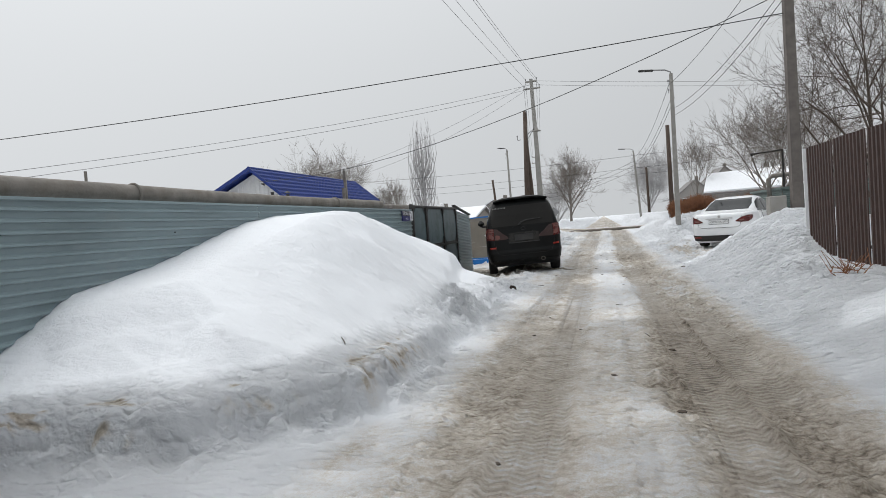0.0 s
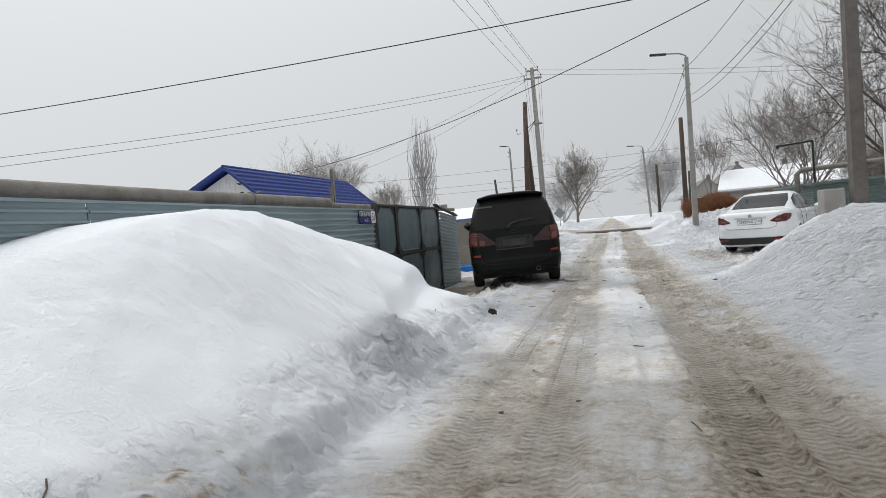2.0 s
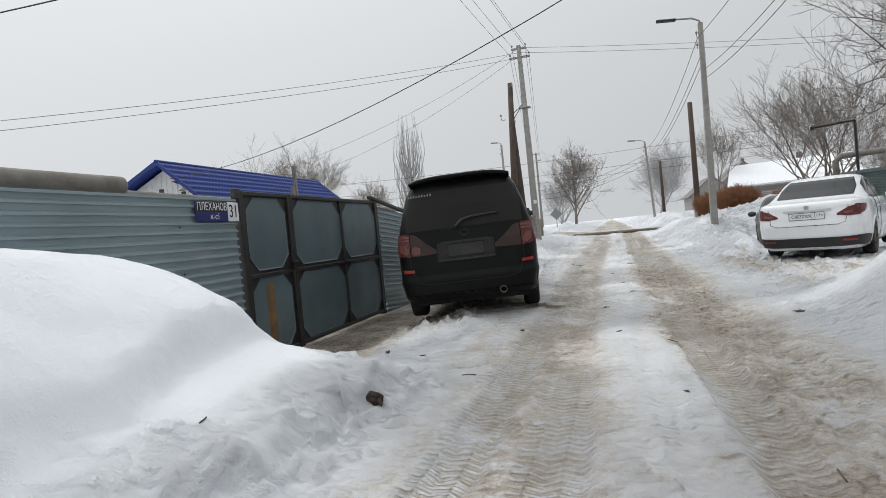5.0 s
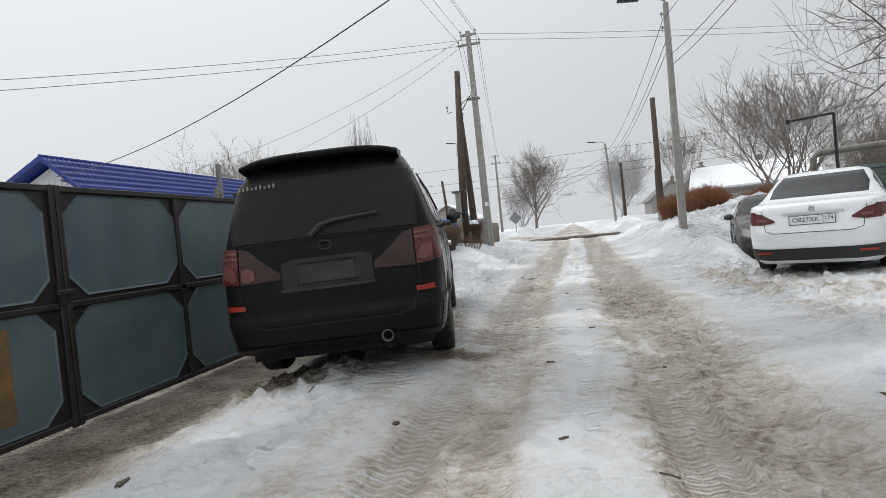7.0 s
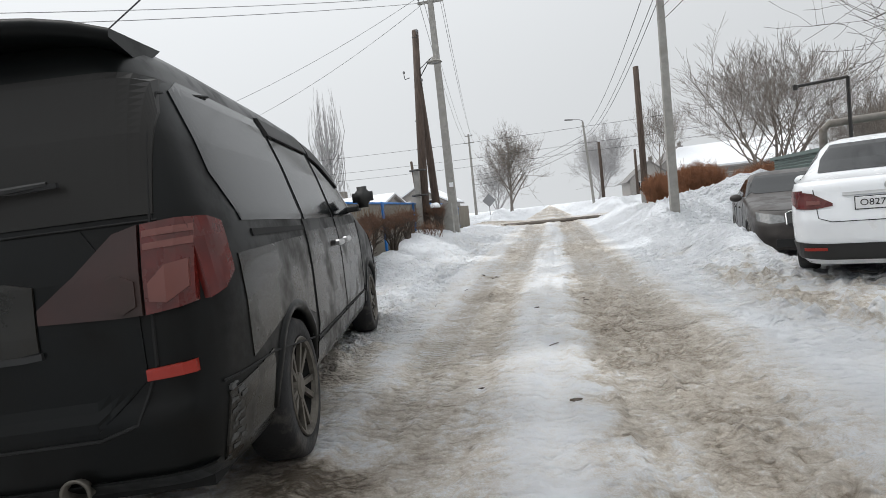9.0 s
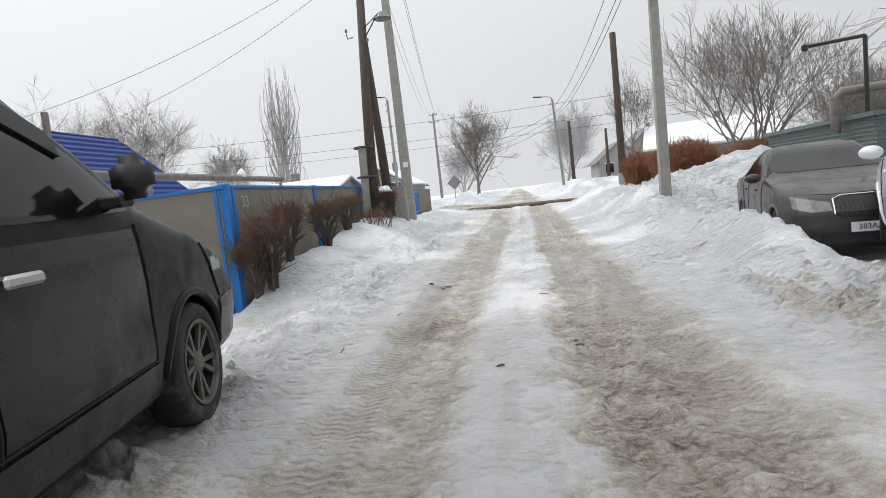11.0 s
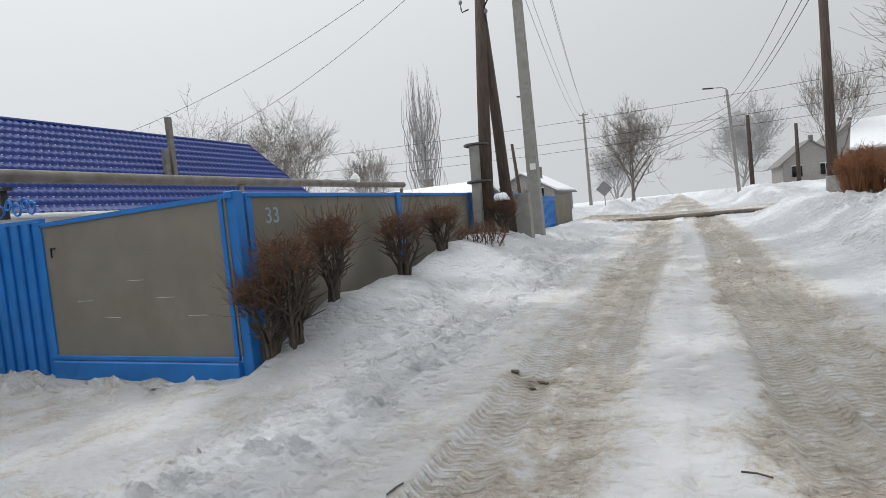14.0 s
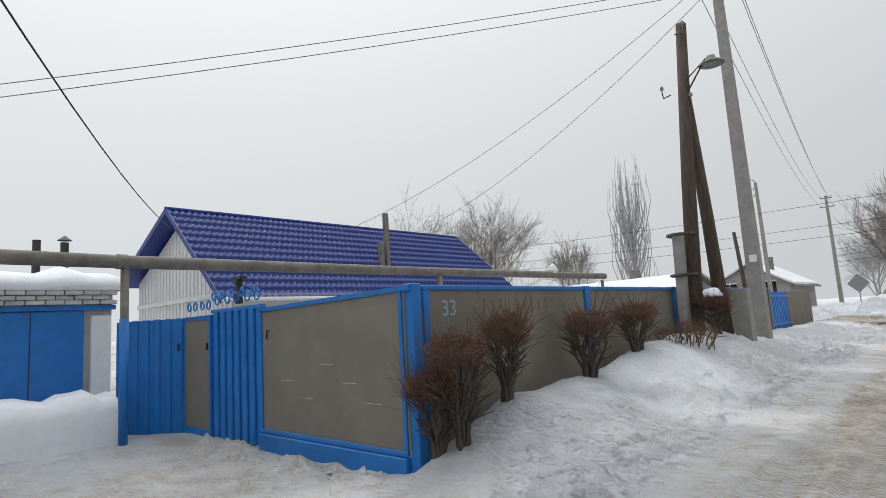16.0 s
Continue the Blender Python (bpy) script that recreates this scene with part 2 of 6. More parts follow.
def tube(bm, pts, radii, n=8, caps=True):
    """A round tube along points, with a radius at each."""
    pts = [Vector(p) for p in pts]
    if isinstance(radii, (int, float)):
        radii = [radii] * len(pts)
    rings, up = [], None
    for i, p in enumerate(pts):
        d = (pts[min(i + 1, len(pts) - 1)] - pts[max(i - 1, 0)]).normalized()
        a = d.orthogonal().normalized() if up is None else (up - d * up.dot(d)).normalized()
        up = a
        c = d.cross(a)
        rings.append([bm.verts.new(p + (a * math.cos(2 * math.pi * k / n) + c * math.sin(2 * math.pi * k / n)) * radii[i]) for k in range(n)])
    for r, s in zip(rings, rings[1:]):
        for k in range(n):
            bm.faces.new((r[k], r[(k + 1) % n], s[(k + 1) % n], s[k]))
    if caps:
        bm.faces.new(rings[0][::-1])
        bm.faces.new(rings[-1])
    return bm


def lathe(bm, profile, n=24, m=None):
    """Turns a profile of (radius, height) round z."""
    rings = [[bm.verts.new((r * math.cos(2 * math.pi * k / n), r * math.sin(2 * math.pi * k / n), z)) for k in range(n)] for r, z in profile]
    for r, s in zip(rings, rings[1:]):
        for k in range(n):
            bm.faces.new((r[k], r[(k + 1) % n], s[(k + 1) % n], s[k]))
    if m is not None:
        bmesh.ops.transform(bm, matrix=m, verts=[v for r in rings for v in r])
    return bm


def extrude_poly(bm, poly, vec):
    """A solid between a flat polygon and its shifted copy."""
    a = [bm.verts.new(p) for p in poly]
    c = [bm.verts.new(Vector(p) + Vector(vec)) for p in poly]
    bm.faces.new(a[::-1])
    bm.faces.new(c)
    for i in range(len(a)):
        j = (i + 1) % len(a)
        bm.faces.new((a[i], a[j], c[j], c[i]))
    return bm


def text_part(words, size, m, material, parent, name="lettering"):
    cu = bpy.data.curves.new(name, 'FONT')
    cu.body, cu.size, cu.align_x, cu.align_y, cu.extrude = words, size, 'CENTER', 'CENTER', 0.001
    tmp = new(name, cu)
    me = bpy.data.meshes.new_from_object(tmp.evaluated_get(bpy.context.evaluated_depsgraph_get()))
    bpy.data.objects.remove(tmp)
    me.materials.clear()
    me.materials.append(material)
    ob = new(name, me)
    ob.parent = parent
    ob.matrix_local = m
    return ob


# ---- ground ----
def lattice(x, y, seed):
    """Smooth value noise from 0 to 1 over arrays."""
    xi, yi = np.floor(x).astype(np.int64), np.floor(y).astype(np.int64)
    fx, fy = x - xi, y - yi
    fx, fy = fx * fx * (3 - 2 * fx), fy * fy * (3 - 2 * fy)

    def hashed(a, b):
        v = (a * 374761393 + b * 668265263 + seed * 1442695041) & 0x7FFFFFFF
        v = ((v ^ (v >> 13)) * 1274126177) & 0x7FFFFFFF
        return ((v ^ (v >> 16)) & 0xFFFF) / 65535.0

    return (hashed(xi, yi) * (1 - fx) + hashed(xi + 1, yi) * fx) * (1 - fy) + (hashed(xi, yi + 1) * (1 - fx) + hashed(xi + 1, yi + 1) * fx) * fy


def fractal(x, y, scale, octaves, seed, gain=0.5):
    out, amp, tot = 0, 1.0, 0.0
    for k in range(octaves):
        out, tot = out + amp * lattice(x * scale * 2 ** k, y * scale * 2 ** k, seed + k), tot + amp
        amp *= gain
    return out / tot - 0.5


def ramp(v, a, b):
    t = np.clip((v - a) / (b - a), 0, 1)
    return t * t * (3 - 2 * t)


def hill(x, y, cx, cy, rx, ry, h, p=2.0):
    return h * np.exp(-(np.abs((x - cx) / rx) ** p + np.abs((y - cy) / ry) ** p))


def ground_shape(x, y):
    """Height and dirt of the snow cover."""
    wob = fractal(x, y, 0.5, 4, 11)
    fine = fractal(x, y, 2.4, 5, 23, 0.6)
    crumb = np.maximum(fractal(x, y, 9.0, 3, 61), 0.02) - 0.02
    z = 0.03 * fractal(x, y, 0.8, 3, 3)
    # the packed road with its two ruts
    bend = 0.05 * np.sin(y * 0.21 + 0.6)
    streak = fractal(x * 4.0, y * 0.3, 1.0, 4, 71)
    clot = fractal(x, y, 4.5, 4, 73, 0.75)
    lumps = fractal(x, y, 13.0, 3, 41, 0.75)
    u = x - bend + 0.26 * wob + 0.22 * clot
    on_road = ramp(x, -1.75, -1.35) * (1 - ramp(x, 1.3, 1.6))
    rut_l = ramp(u, -1.16, -0.84) * (1 - ramp(u, -0.42, -0.16))
    rut_r = ramp(u, 0.24, 0.46) * (1 - ramp(u, 1.0, 1.36))
    near = 1 - ramp(y, 5.5, 9.5)
    z = z - 0.03 * rut_l - 0.045 * rut_r
    # rows of tyre prints in the ruts, and single tracks beside them
    lugs = 0.0 * x
    for c, w, k in ((-0.9, 0.17, 3), (-0.5, 0.19, 5), (0.55, 0.17, 7), (0.98, 0.19, 9), (0.1, 0.1, 12)):
        mid = x - c - 0.05 * np.sin(y * 0.35 + k) - bend
        lugs = np.maximum(lugs, (1 - ramp(np.abs(mid), w * 0.8, w)) * ramp(fractal(x * 0.3, y, 0.35, 3, 31 + k), -0.14 if k < 12 else 0.0, 0.04 if k < 12 else 0.2))
        z = z - 0.012 * (1 - ramp(np.abs(mid), w * 0.7, w)) + 0.014 * np.exp(-((np.abs(mid) - w) / 0.035) ** 2) * (0.5 + fractal(x, y, 3.0, 3, 39))
    lugs = lugs * on_road
    z = z + 0.04 * lumps * on_road * (0.5 + 0.2 * rut_l + 0.9 * rut_r) * (1 - 0.8 * lugs) + 0.12 * crumb * on_road * (0.15 + rut_r) * (1 - lugs)
    slush = np.exp(-((x - 0.6 - 0.1 * wob) / 0.2) ** 2) * near * ramp(y, 3.6, 4.6) + 0.55 * np.exp(-((x - 1.0) / 0.16) ** 2) * near * ramp(y, 2.0, 2.8)
    dirt = on_road * (0.15 + 0.15 * rut_l + 0.22 * rut_r + 0.24 * slush + 0.1 * ramp(x, -1.3, -1.0) * near + 0.2 * wob * (rut_l + rut_r + 0.3) + 0.2 * streak + 0.2 * clot)
    # browner hollows between lumps: settled dirt plus relief shade put into the colour
    dirt = dirt - 0.08 * np.exp(-((u - 0.05) / 0.2) ** 2) - 0.35 * lumps * on_road * (0.3 + rut_l + rut_r)
    stain = hill(x, y, -0.82, 19.2, 0.22, 0.5, 0.3) + hill(x, y, -0.95, 21.2, 0.14, 0.1, 0.5)
    dirt = np.clip(dirt + stain * (1 + 1.5 * clot), 0, 1)
    # snow pile by the sheet fence
    crest = np.interp(y, [2.1, 2.4, 2.95, 4.0, 4.7, 5.9, 6.5, 7.3, 7.8, 8.8, 9.5, 10.0, 10.5, 11.0, 11.6], [0.26, 0.36, 0.5, 0.78, 0.98, 1.31, 1.38, 1.36, 1.28, 1.06, 0.98, 0.88, 0.62, 0.33, 0.0])
    road_side = -x - 1.52 - 0.3 * wob - 0.16 * fine - 0.08 * ramp(y, 6.5, 8.0)
    front = (y - 2.4 + 0.55 * ramp(-x, 2.9, 3.9) - 0.95 * np.clip(x + 2.6, 0, 1.2) + 0.4 * wob + 0.3 * fine) * 1.05
    back = (10.45 + 0.6 * np.clip(-x - 1.8, 0, 2.2) - y + 0.5 * wob) * 0.95
    inside = np.minimum(np.minimum(road_side, np.minimum(front, back)), 2.35)
    rise = np.clip(inside / 1.7, 0, 1)
    rise = 0.45 * rise + 0.55 * ramp(rise, 0.0, 1.0)
    # a shovelled bank with broken blocks below it
    dug = ramp(y, 5.75, 6.15) * (1 - ramp(y, 10.2, 10.6)) * (1 - ramp(-x - 1.98 - 0.17 * (y - 6.3) + 0.35 * wob + 0.12 * fine, -0.1, 0.07)) * ramp(inside, 0.0, 0.2)
    broken = dug * (1 - ramp(y, 7.3, 8.0))
    chunk = np.maximum(fractal(x, y, 5.5, 3, 91, 0.6), -0.05) + 0.05
    ledge = (0.14 + 0.12 * (1 - ramp(y, 3.2, 4.8))) * ramp(inside, -0.02, 0.2 + 0.2 * fine) + 0.12 * chunk * (1 - ramp(inside, 0.1, 0.4)) * ramp(inside, -0.05, 0.1)
    pile = ledge + crest * rise * (1 - 0.38 * dug) + (0.3 * fine + 0.45 * chunk) * broken + 0.05 * fine * dug + 0.05 * fine * ramp(inside, 0, 0.3) * (1 - rise) + 0.05 * wob * rise
    dirt = dirt * (1 - ramp(inside, -0.42, -0.05))
    lugs = lugs * (1 - ramp(inside, -0.3, -0.1))
    z = z + pile * (inside > -0.1) + (0.3 * crumb + 0.22 * chunk) * np.exp(-((inside + 0.06) / 0.16) ** 2) * (y > 1.5) * (y < 12)
    # thin brown layers in the cut face
    face = ramp(inside, -0.02, 0.06) * (1 - ramp(inside, 0.26, 0.42)) * (1 - ramp(y, 4.3, 5.2)) * (y > 1)
    seam = np.exp(-((inside - 0.12 - 0.35 * fine) / 0.012) ** 2) + np.exp(-((inside - 0.24 + 0.4 * fine) / 0.012) ** 2)
    dirt = np.maximum(dirt, face * (0.5 * seam * ramp(clot, -0.06, 0.12) + 0.16 * ramp(wob + clot, 0.0, 0.3)))
    # low snow before the pile's near end
    z = z + 0.05 * ramp(-x, 1.4, 2.2) * (1 - ramp(y, 1.8, 2.6)) * (1 + 3 * fine)
    # driveways, lower and greyer than the road
    drive = ramp(-x, 1.9, 3.4) * ramp(y, 10.6, 11.9)
    drive = drive * np.maximum(1 - ramp(y, 21.2, 22.4) * (1 - ramp(-x, 3.7, 4.0)), ramp(-x, 3.95, 4.1) * (1 - ramp(y, 24, 25)))
    z = z - 0.26 * drive - 0.1 * ramp(-x, 3.6, 5.0) * ramp(y, 17.5, 20.5) * drive
    # wet patch at the near rear wheel; ground darker at the other and beneath the van
    by_van = hill(x, y, -0.98, 14.0, 0.3, 0.22, 1.0, 3) + hill(x, y, -2.6, 13.6, 0.5, 0.5, 0.8) + hill(x, y, -1.9, 15.2, 0.8, 1.6, 0.6)
    dirt = np.maximum(dirt, by_van * np.clip(0.75 + 1.2 * clot, 0, 1))
    dirt = np.maximum(dirt, drive * np.clip(0.24 + 0.8 * wob + 0.35 * streak + 0.5 * clot + 0.3 * ramp(-x, 2.2, 3.2) * (1 - ramp(y, 15, 16.5)), 0, 1) * (1 - 0.4 * ramp(y, 16.5, 19)))
    # broken snow chunks under the blue beam
    z = z + (0.6 * crumb + 0.35 * np.maximum(chunk - 0.08, 0)) * np.exp(-((y - 21.62) / 0.22) ** 2) * ramp(-x, 4.0, 4.6) * (1 - ramp(-x, 7.6, 8.6))
    # trampled white strip between road and driveway
    strip = ramp(-x, 1.4, 1.9) * (1 - ramp(-x, 2.6, 3.4)) * ramp(y, 11, 13)
    z = z + (0.06 * lumps + 0.25 * crumb) * strip
    dirt = np.maximum(dirt, strip * np.clip(0.04 + 0.3 * wob + 0.5 * clot, 0, 0.4) * (1 - 0.7 * ramp(y, 17, 19)))
    # bank along the panel fence
    lb = ramp(-x, 1.7 + 0.35 * wob, 3.7) * ramp(y, 21.3, 23.4) * (1 - ramp(-x, 3.96, 4.06))
    lb_h = np.interp(y, [21, 22, 23, 24.5, 26, 27.7, 30, 33, 45], [0.0, 0.12, 0.3, 0.32, 0.5, 0.66, 0.5, 0.35, 0.2])
    z = z + lb * (lb_h + 0.14 * wob) * (y < 60) + 0.06 * fine * lb
    for cx, cy in ((-3.4, 22.9), (-3.5, 24.2), (-3.4, 26.5), (-3.2, 29.0)):
        z = z + hill(x, y, cx, cy, 0.4, 0.45, 0.1)
    # bank by the brown fence
    rb = ramp(x, 1.4 + 0.35 * wob + 0.2 * fine, 2.7) * (1 - ramp(y, 11.6 + wob, 14.4))
    z = z + rb * (0.27 + 0.25 * wob) + hill(x, y, 3.75, 12.3, 1.25, 1.5, 0.78, 2.4) + hill(x, y, 2.4, 12.6, 0.7, 0.9, 0.2) + 0.14 * fine * rb
    # parking place, then the second bank
    park = ramp(x, 1.5, 2.2) * ramp(y, 13.0, 14.6) * (1 - ramp(y, 19.6, 21.0))
    z = z + (0.06 * lumps + 0.25 * crumb) * park
    dirt = np.maximum(dirt, park * np.clip(0.15 + 0.5 * wob + 0.7 * clot + 0.3 * streak, 0.03, 0.7))
    edge = 2.0 - 0.35 * ramp(y, 20, 26)
    r2 = ramp(x, edge + 0.35 * wob + 0.2 * fine, edge + 1.4) * ramp(y - 0.8 * (x - 2.2), 19.2 + 0.8 * wob, 20.6) * (1 - ramp(y, 36, 40))
    carpit = ramp(x, 2.75, 3.5) * (1 - ramp(x, 6.2, 7.2)) * (1 - ramp(y, 26.2, 27.5))
    z = z + r2 * (0.44 + 0.25 * wob + 0.08 * ramp(y, 24, 29)) * (1 - carpit) + hill(x, y, 2.9, 21.6, 0.7, 1.6, 0.14) * (1 - carpit) + (0.2 * fine + 0.22 * crumb) * r2 * (1 - carpit)
    z = z - 0.2 * carpit * ramp(y, 19.8, 21.5)
    z = z + hill(x, y, 5.4, 28.6, 2.0, 1.2, 0.75) * (1 + 0.5 * fine)
    loose = 1 - on_road
    z = z + loose * (0.03 * fractal(x, y, 5.0, 4, 83, 0.65) + 0.16 * crumb * ramp(fractal(x, y, 0.6, 3, 87), -0.05, 0.2)) * (1 - 0.75 * ramp(inside, 0.3, 0.9))
    tramp = (ramp(-x, 1.3, 1.6) * (1 - ramp(-x, 2.4, 3.2)) + ramp(x, 1.3, 1.6) * (1 - ramp(x, 2.0, 2.6))) * ramp(y, 14, 17) * (1 - ramp(y, 36, 40))
    dirt = np.maximum(dirt, tramp * np.clip(0.3 * wob + 0.3 * clot - 0.02, 0, 0.12))
    z = z + 0.04 * lumps * tramp
    # crossing road, then banks beyond
    cross = ramp(y, 38.0, 40.5) * (1 - ramp(y, 47, 49.5))
    dirt = np.maximum(dirt, cross * np.clip(0.3 + 0.8 * wob + 0.4 * clot, 0, 1) * (np.abs(x) < 60))
    far = ramp(y, 48, 51)
    z = z + far * (ramp(-x, 2.2, 4.2) + ramp(x, 2.2, 4.2)) * (0.75 + 0.7 * wob)
    dirt = dirt * (1 - far) + far * on_road * np.clip(0.3 + 0.6 * wob, 0, 1)
    # the street climbs a little towards the crossing
    z = z + 0.25 * ramp(y, 20, 45)
    soft = ramp(inside, 0.25, 0.6) * (1 - broken) * (1 - face)
    crumbly = (1 - 0.92 * soft) * (0.35 + 0.65 * ramp(fractal(x, y, 0.7, 3, 87), -0.25, 0.1))
    return z, np.clip(dirt, 0, 1), lugs, crumbly


def spaced(stops):
    out = []
    for a, b, s in stops:
        out += list(np.arange(a, b - s * 0.5, s))
    return np.array(out + [stops[-1][1]])


def build_ground():
    xs = spaced([(-900, -100, 100), (-100, -30, 10), (-30, -10, 1.0), (-10, -4.5, 0.25), (-4.5, -1.9, 0.045), (-1.9, 1.6, 0.024), (1.6, 5, 0.045), (5, 10, 0.25), (10, 30, 1.0), (30, 100, 10), (100, 900, 100)])
    ys = spaced([(-300, -20, 35), (-20, -2, 1.0), (-2, 1.0, 0.1), (1.0, 23, 0.024), (23, 32, 0.07), (32, 52, 0.25), (52, 90, 1.0), (90, 200, 10), (200, 1500, 100)])
    X, Y = np.meshgrid(xs, ys)
    Z, D, G, C = ground_shape(X, Y)
    nx, ny = len(xs), len(ys)
    me = bpy.data.meshes.new("ground")
    me.vertices.add(nx * ny)
    me.vertices.foreach_set("co", np.stack([X, Y, Z], -1).astype(np.float32).ravel())
    i = (np.arange(ny - 1)[:, None] * nx + np.arange(nx - 1)[None]).ravel()
    quads = np.stack([i, i + 1, i + nx + 1, i + nx], -1).ravel()
    me.loops.add(len(quads))
    me.loops.foreach_set("vertex_index", quads.astype(np.int32))
    me.polygons.add(len(i))
    me.polygons.foreach_set("loop_start", (np.arange(len(i)) * 4).astype(np.int32))
    me.update(calc_edges=True)
    for name, values in (("dirt", D), ("lugs", G), ("loose", C)):
        me.attributes.new(name, 'FLOAT', 'POINT').data.foreach_set("value", values.astype(np.float32).ravel())
    me.materials.append(ground_mat())
    me.shade_smooth()
    tagged(new("ground", me), "snow-covered street with packed dirty ruts and banks", "snow ground", kind="structure")
    return xs, ys, Z


GX, GY, GZ = build_ground()


def gz(x, y):
    """Height of the ground sheet under a point."""
    i = int(np.clip(np.searchsorted(GX, x) - 1, 0, len(GX) - 2))
    j = int(np.clip(np.searchsorted(GY, y) - 1, 0, len(GY) - 2))
    u, v = (x - GX[i]) / (GX[i + 1] - GX[i]), (y - GY[j]) / (GY[j + 1] - GY[j])
    low = GZ[j, i] * (1 - u) + GZ[j, i + 1] * u
    return float(low * (1 - v) + (GZ[j + 1, i] * (1 - u) + GZ[j + 1, i + 1] * u) * v)


# ---- parked vehicles ----
class Hull:
    """A car body as a stack of rounded outlines: rows of height, rear, front, half width, roundness."""

    def __init__(self, rows, wide=1.0, high=1.0):
        self.rows = np.array(rows, float) * np.array([high, 1, 1, wide, 1])

    def at(self, z):
        r = self.rows
        return [float(np.interp(z, r[:, 0], r[:, k])) for k in range(1, 5)]

    def rear(self, x, z, e=0.0):
        a, b, w, n = self.at(z)
        t = min(abs(x) / (w + e), 0.9999)
        return Vector((x, (a + b) / 2 - ((b - a) / 2 + e) * (1 - t ** n) ** (1 / n), z))

    def front(self, x, z, e=0.0):
        a, b, w, n = self.at(z)
        t = min(abs(x) / (w + e), 0.9999)
        return Vector((x, (a + b) / 2 + ((b - a) / 2 + e) * (1 - t ** n) ** (1 / n), z))

    def side(self, y, z, s, e=0.0):
        a, b, w, n = self.at(z)
        t = min(abs(y - (a + b) / 2) / ((b - a) / 2 + e), 0.9999)
        return Vector((s * (w + e) * (1 - t ** n) ** (1 / n), y, z))

    def body(self, wheels, arch):
        bm = bmesh.new()
        r = self.rows
        zs = []
        for z0, z1 in zip(r[:, 0], r[1:, 0]):
            k = max(2, int((z1 - z0) / 0.035))
            zs += [z0 + (z1 - z0) * i / k for i in range(k)]
        zs.append(r[-1, 0])
        us = [-1 + 2 * i / 110 for i in range(111)]
        us = [math.sin(u * math.pi / 2) * 0.25 + u * 0.75 for u in us]
        vs = [-1 + 2 * i / 36 for i in range(37)]
        vs = [math.sin(v * math.pi / 2) for v in vs]
        rings = []
        for z in zs:
            a, b, w, n = self.at(z)
            c, L = (a + b) / 2, (b - a) / 2
            k = 0.5 ** (1 / n)
            ring = [Vector((w * (1 - abs(u * k) ** n) ** (1 / n), c + L * u * k, z)) for u in us]
            ring += [Vector((-w * v * k, c + L * (1 - abs(v * k) ** n) ** (1 / n), z)) for v in vs[1:-1]]
            ring += [Vector((-w * (1 - abs(u * k) ** n) ** (1 / n), c - L * u * k, z)) for u in us]
            ring += [Vector((w * v * k, c - L * (1 - abs(v * k) ** n) ** (1 / n), z)) for v in vs[1:-1]]
            rings.append([bm.verts.new(p) for p in ring])
        for p, q in zip(rings, rings[1:]):
            for i in range(len(p)):
                j = (i + 1) % len(p)
                mid = (p[i].co + q[j].co) / 2
                if abs(mid.x) > 0.55 and any((mid.y - wy) ** 2 + (mid.z - wz) ** 2 < arch ** 2 for wy, wz in wheels):
                    continue
                bm.faces.new((p[i], p[j], q[j], q[i]))
        bm.faces.new(rings[-1])
        return bm

    def patch(self, cols, face, s=1, e=0.006, nz=20):
        """A plate on the body: columns of (across, low, high) on a face, with an edge back to the body."""
        get = {"rear": lambda a, z, k: self.rear(a, z, k), "front": lambda a, z, k: self.front(a, z, k), "side": lambda a, z, k: self.side(a, z, s, k)}[face]
        dense = []
        for (a0, l0, h0), (a1, l1, h1) in zip(cols, cols[1:]):
            k = max(1, int(abs(a1 - a0) / 0.035))
            dense += [(a0 + (a1 - a0) * i / k, l0 + (l1 - l0) * i / k, h0 + (h1 - h0) * i / k) for i in range(k)]
        dense.append(cols[-1])
        bm = bmesh.new()
        vs = grid(bm, [[get(a, lo + (hi - lo) * i / nz, e) for i in range(nz + 1)] for a, lo, hi in dense])
        loop = vs[0] + [v[-1] for v in vs[1:]] + vs[-1][-2::-1] + [v[0] for v in vs[-2:0:-1]]
        flat = [(a, lo + (hi - lo) * i / nz) for i in range(nz + 1) for a, lo, hi in dense[:1]] + [(a, hi) for a, lo, hi in dense[1:]]
        flat += [(dense[-1][0], dense[-1][1] + (dense[-1][2] - dense[-1][1]) * i / nz) for i in range(nz - 1, -1, -1)] + [(a, lo) for a, lo, hi in dense[-2:0:-1]]
        back = [bm.verts.new(get(a, z, -0.012)) for a, z in flat]
        for i in range(len(loop)):
            j = (i + 1) % len(loop)
            bm.faces.new((loop[i], loop[j], back[j], back[i]))
        bmesh.ops.recalc_face_normals(bm, faces=bm.faces)
        return bm

    def line(self, pts, face, s=1, e=0.001, r=0.005):
        """A seam along points of a face."""
        out = []
        for (a0, z0), (a1, z1) in zip(pts, pts[1:]):
            k = max(1, int(math.hypot(a1 - a0, z1 - z0) / 0.08))
            out += [(a0 + (a1 - a0) * i / k, z0 + (z1 - z0) * i / k) for i in range(k)]
        out.append(pts[-1])
        get = {"rear": lambda a, z: self.rear(a, z, e), "front": lambda a, z: self.front(a, z, e), "side": lambda a, z: self.side(a, z, s, e)}[face]
        return tube(bmesh.new(), [get(a, z) for a, z in out], r, 5)


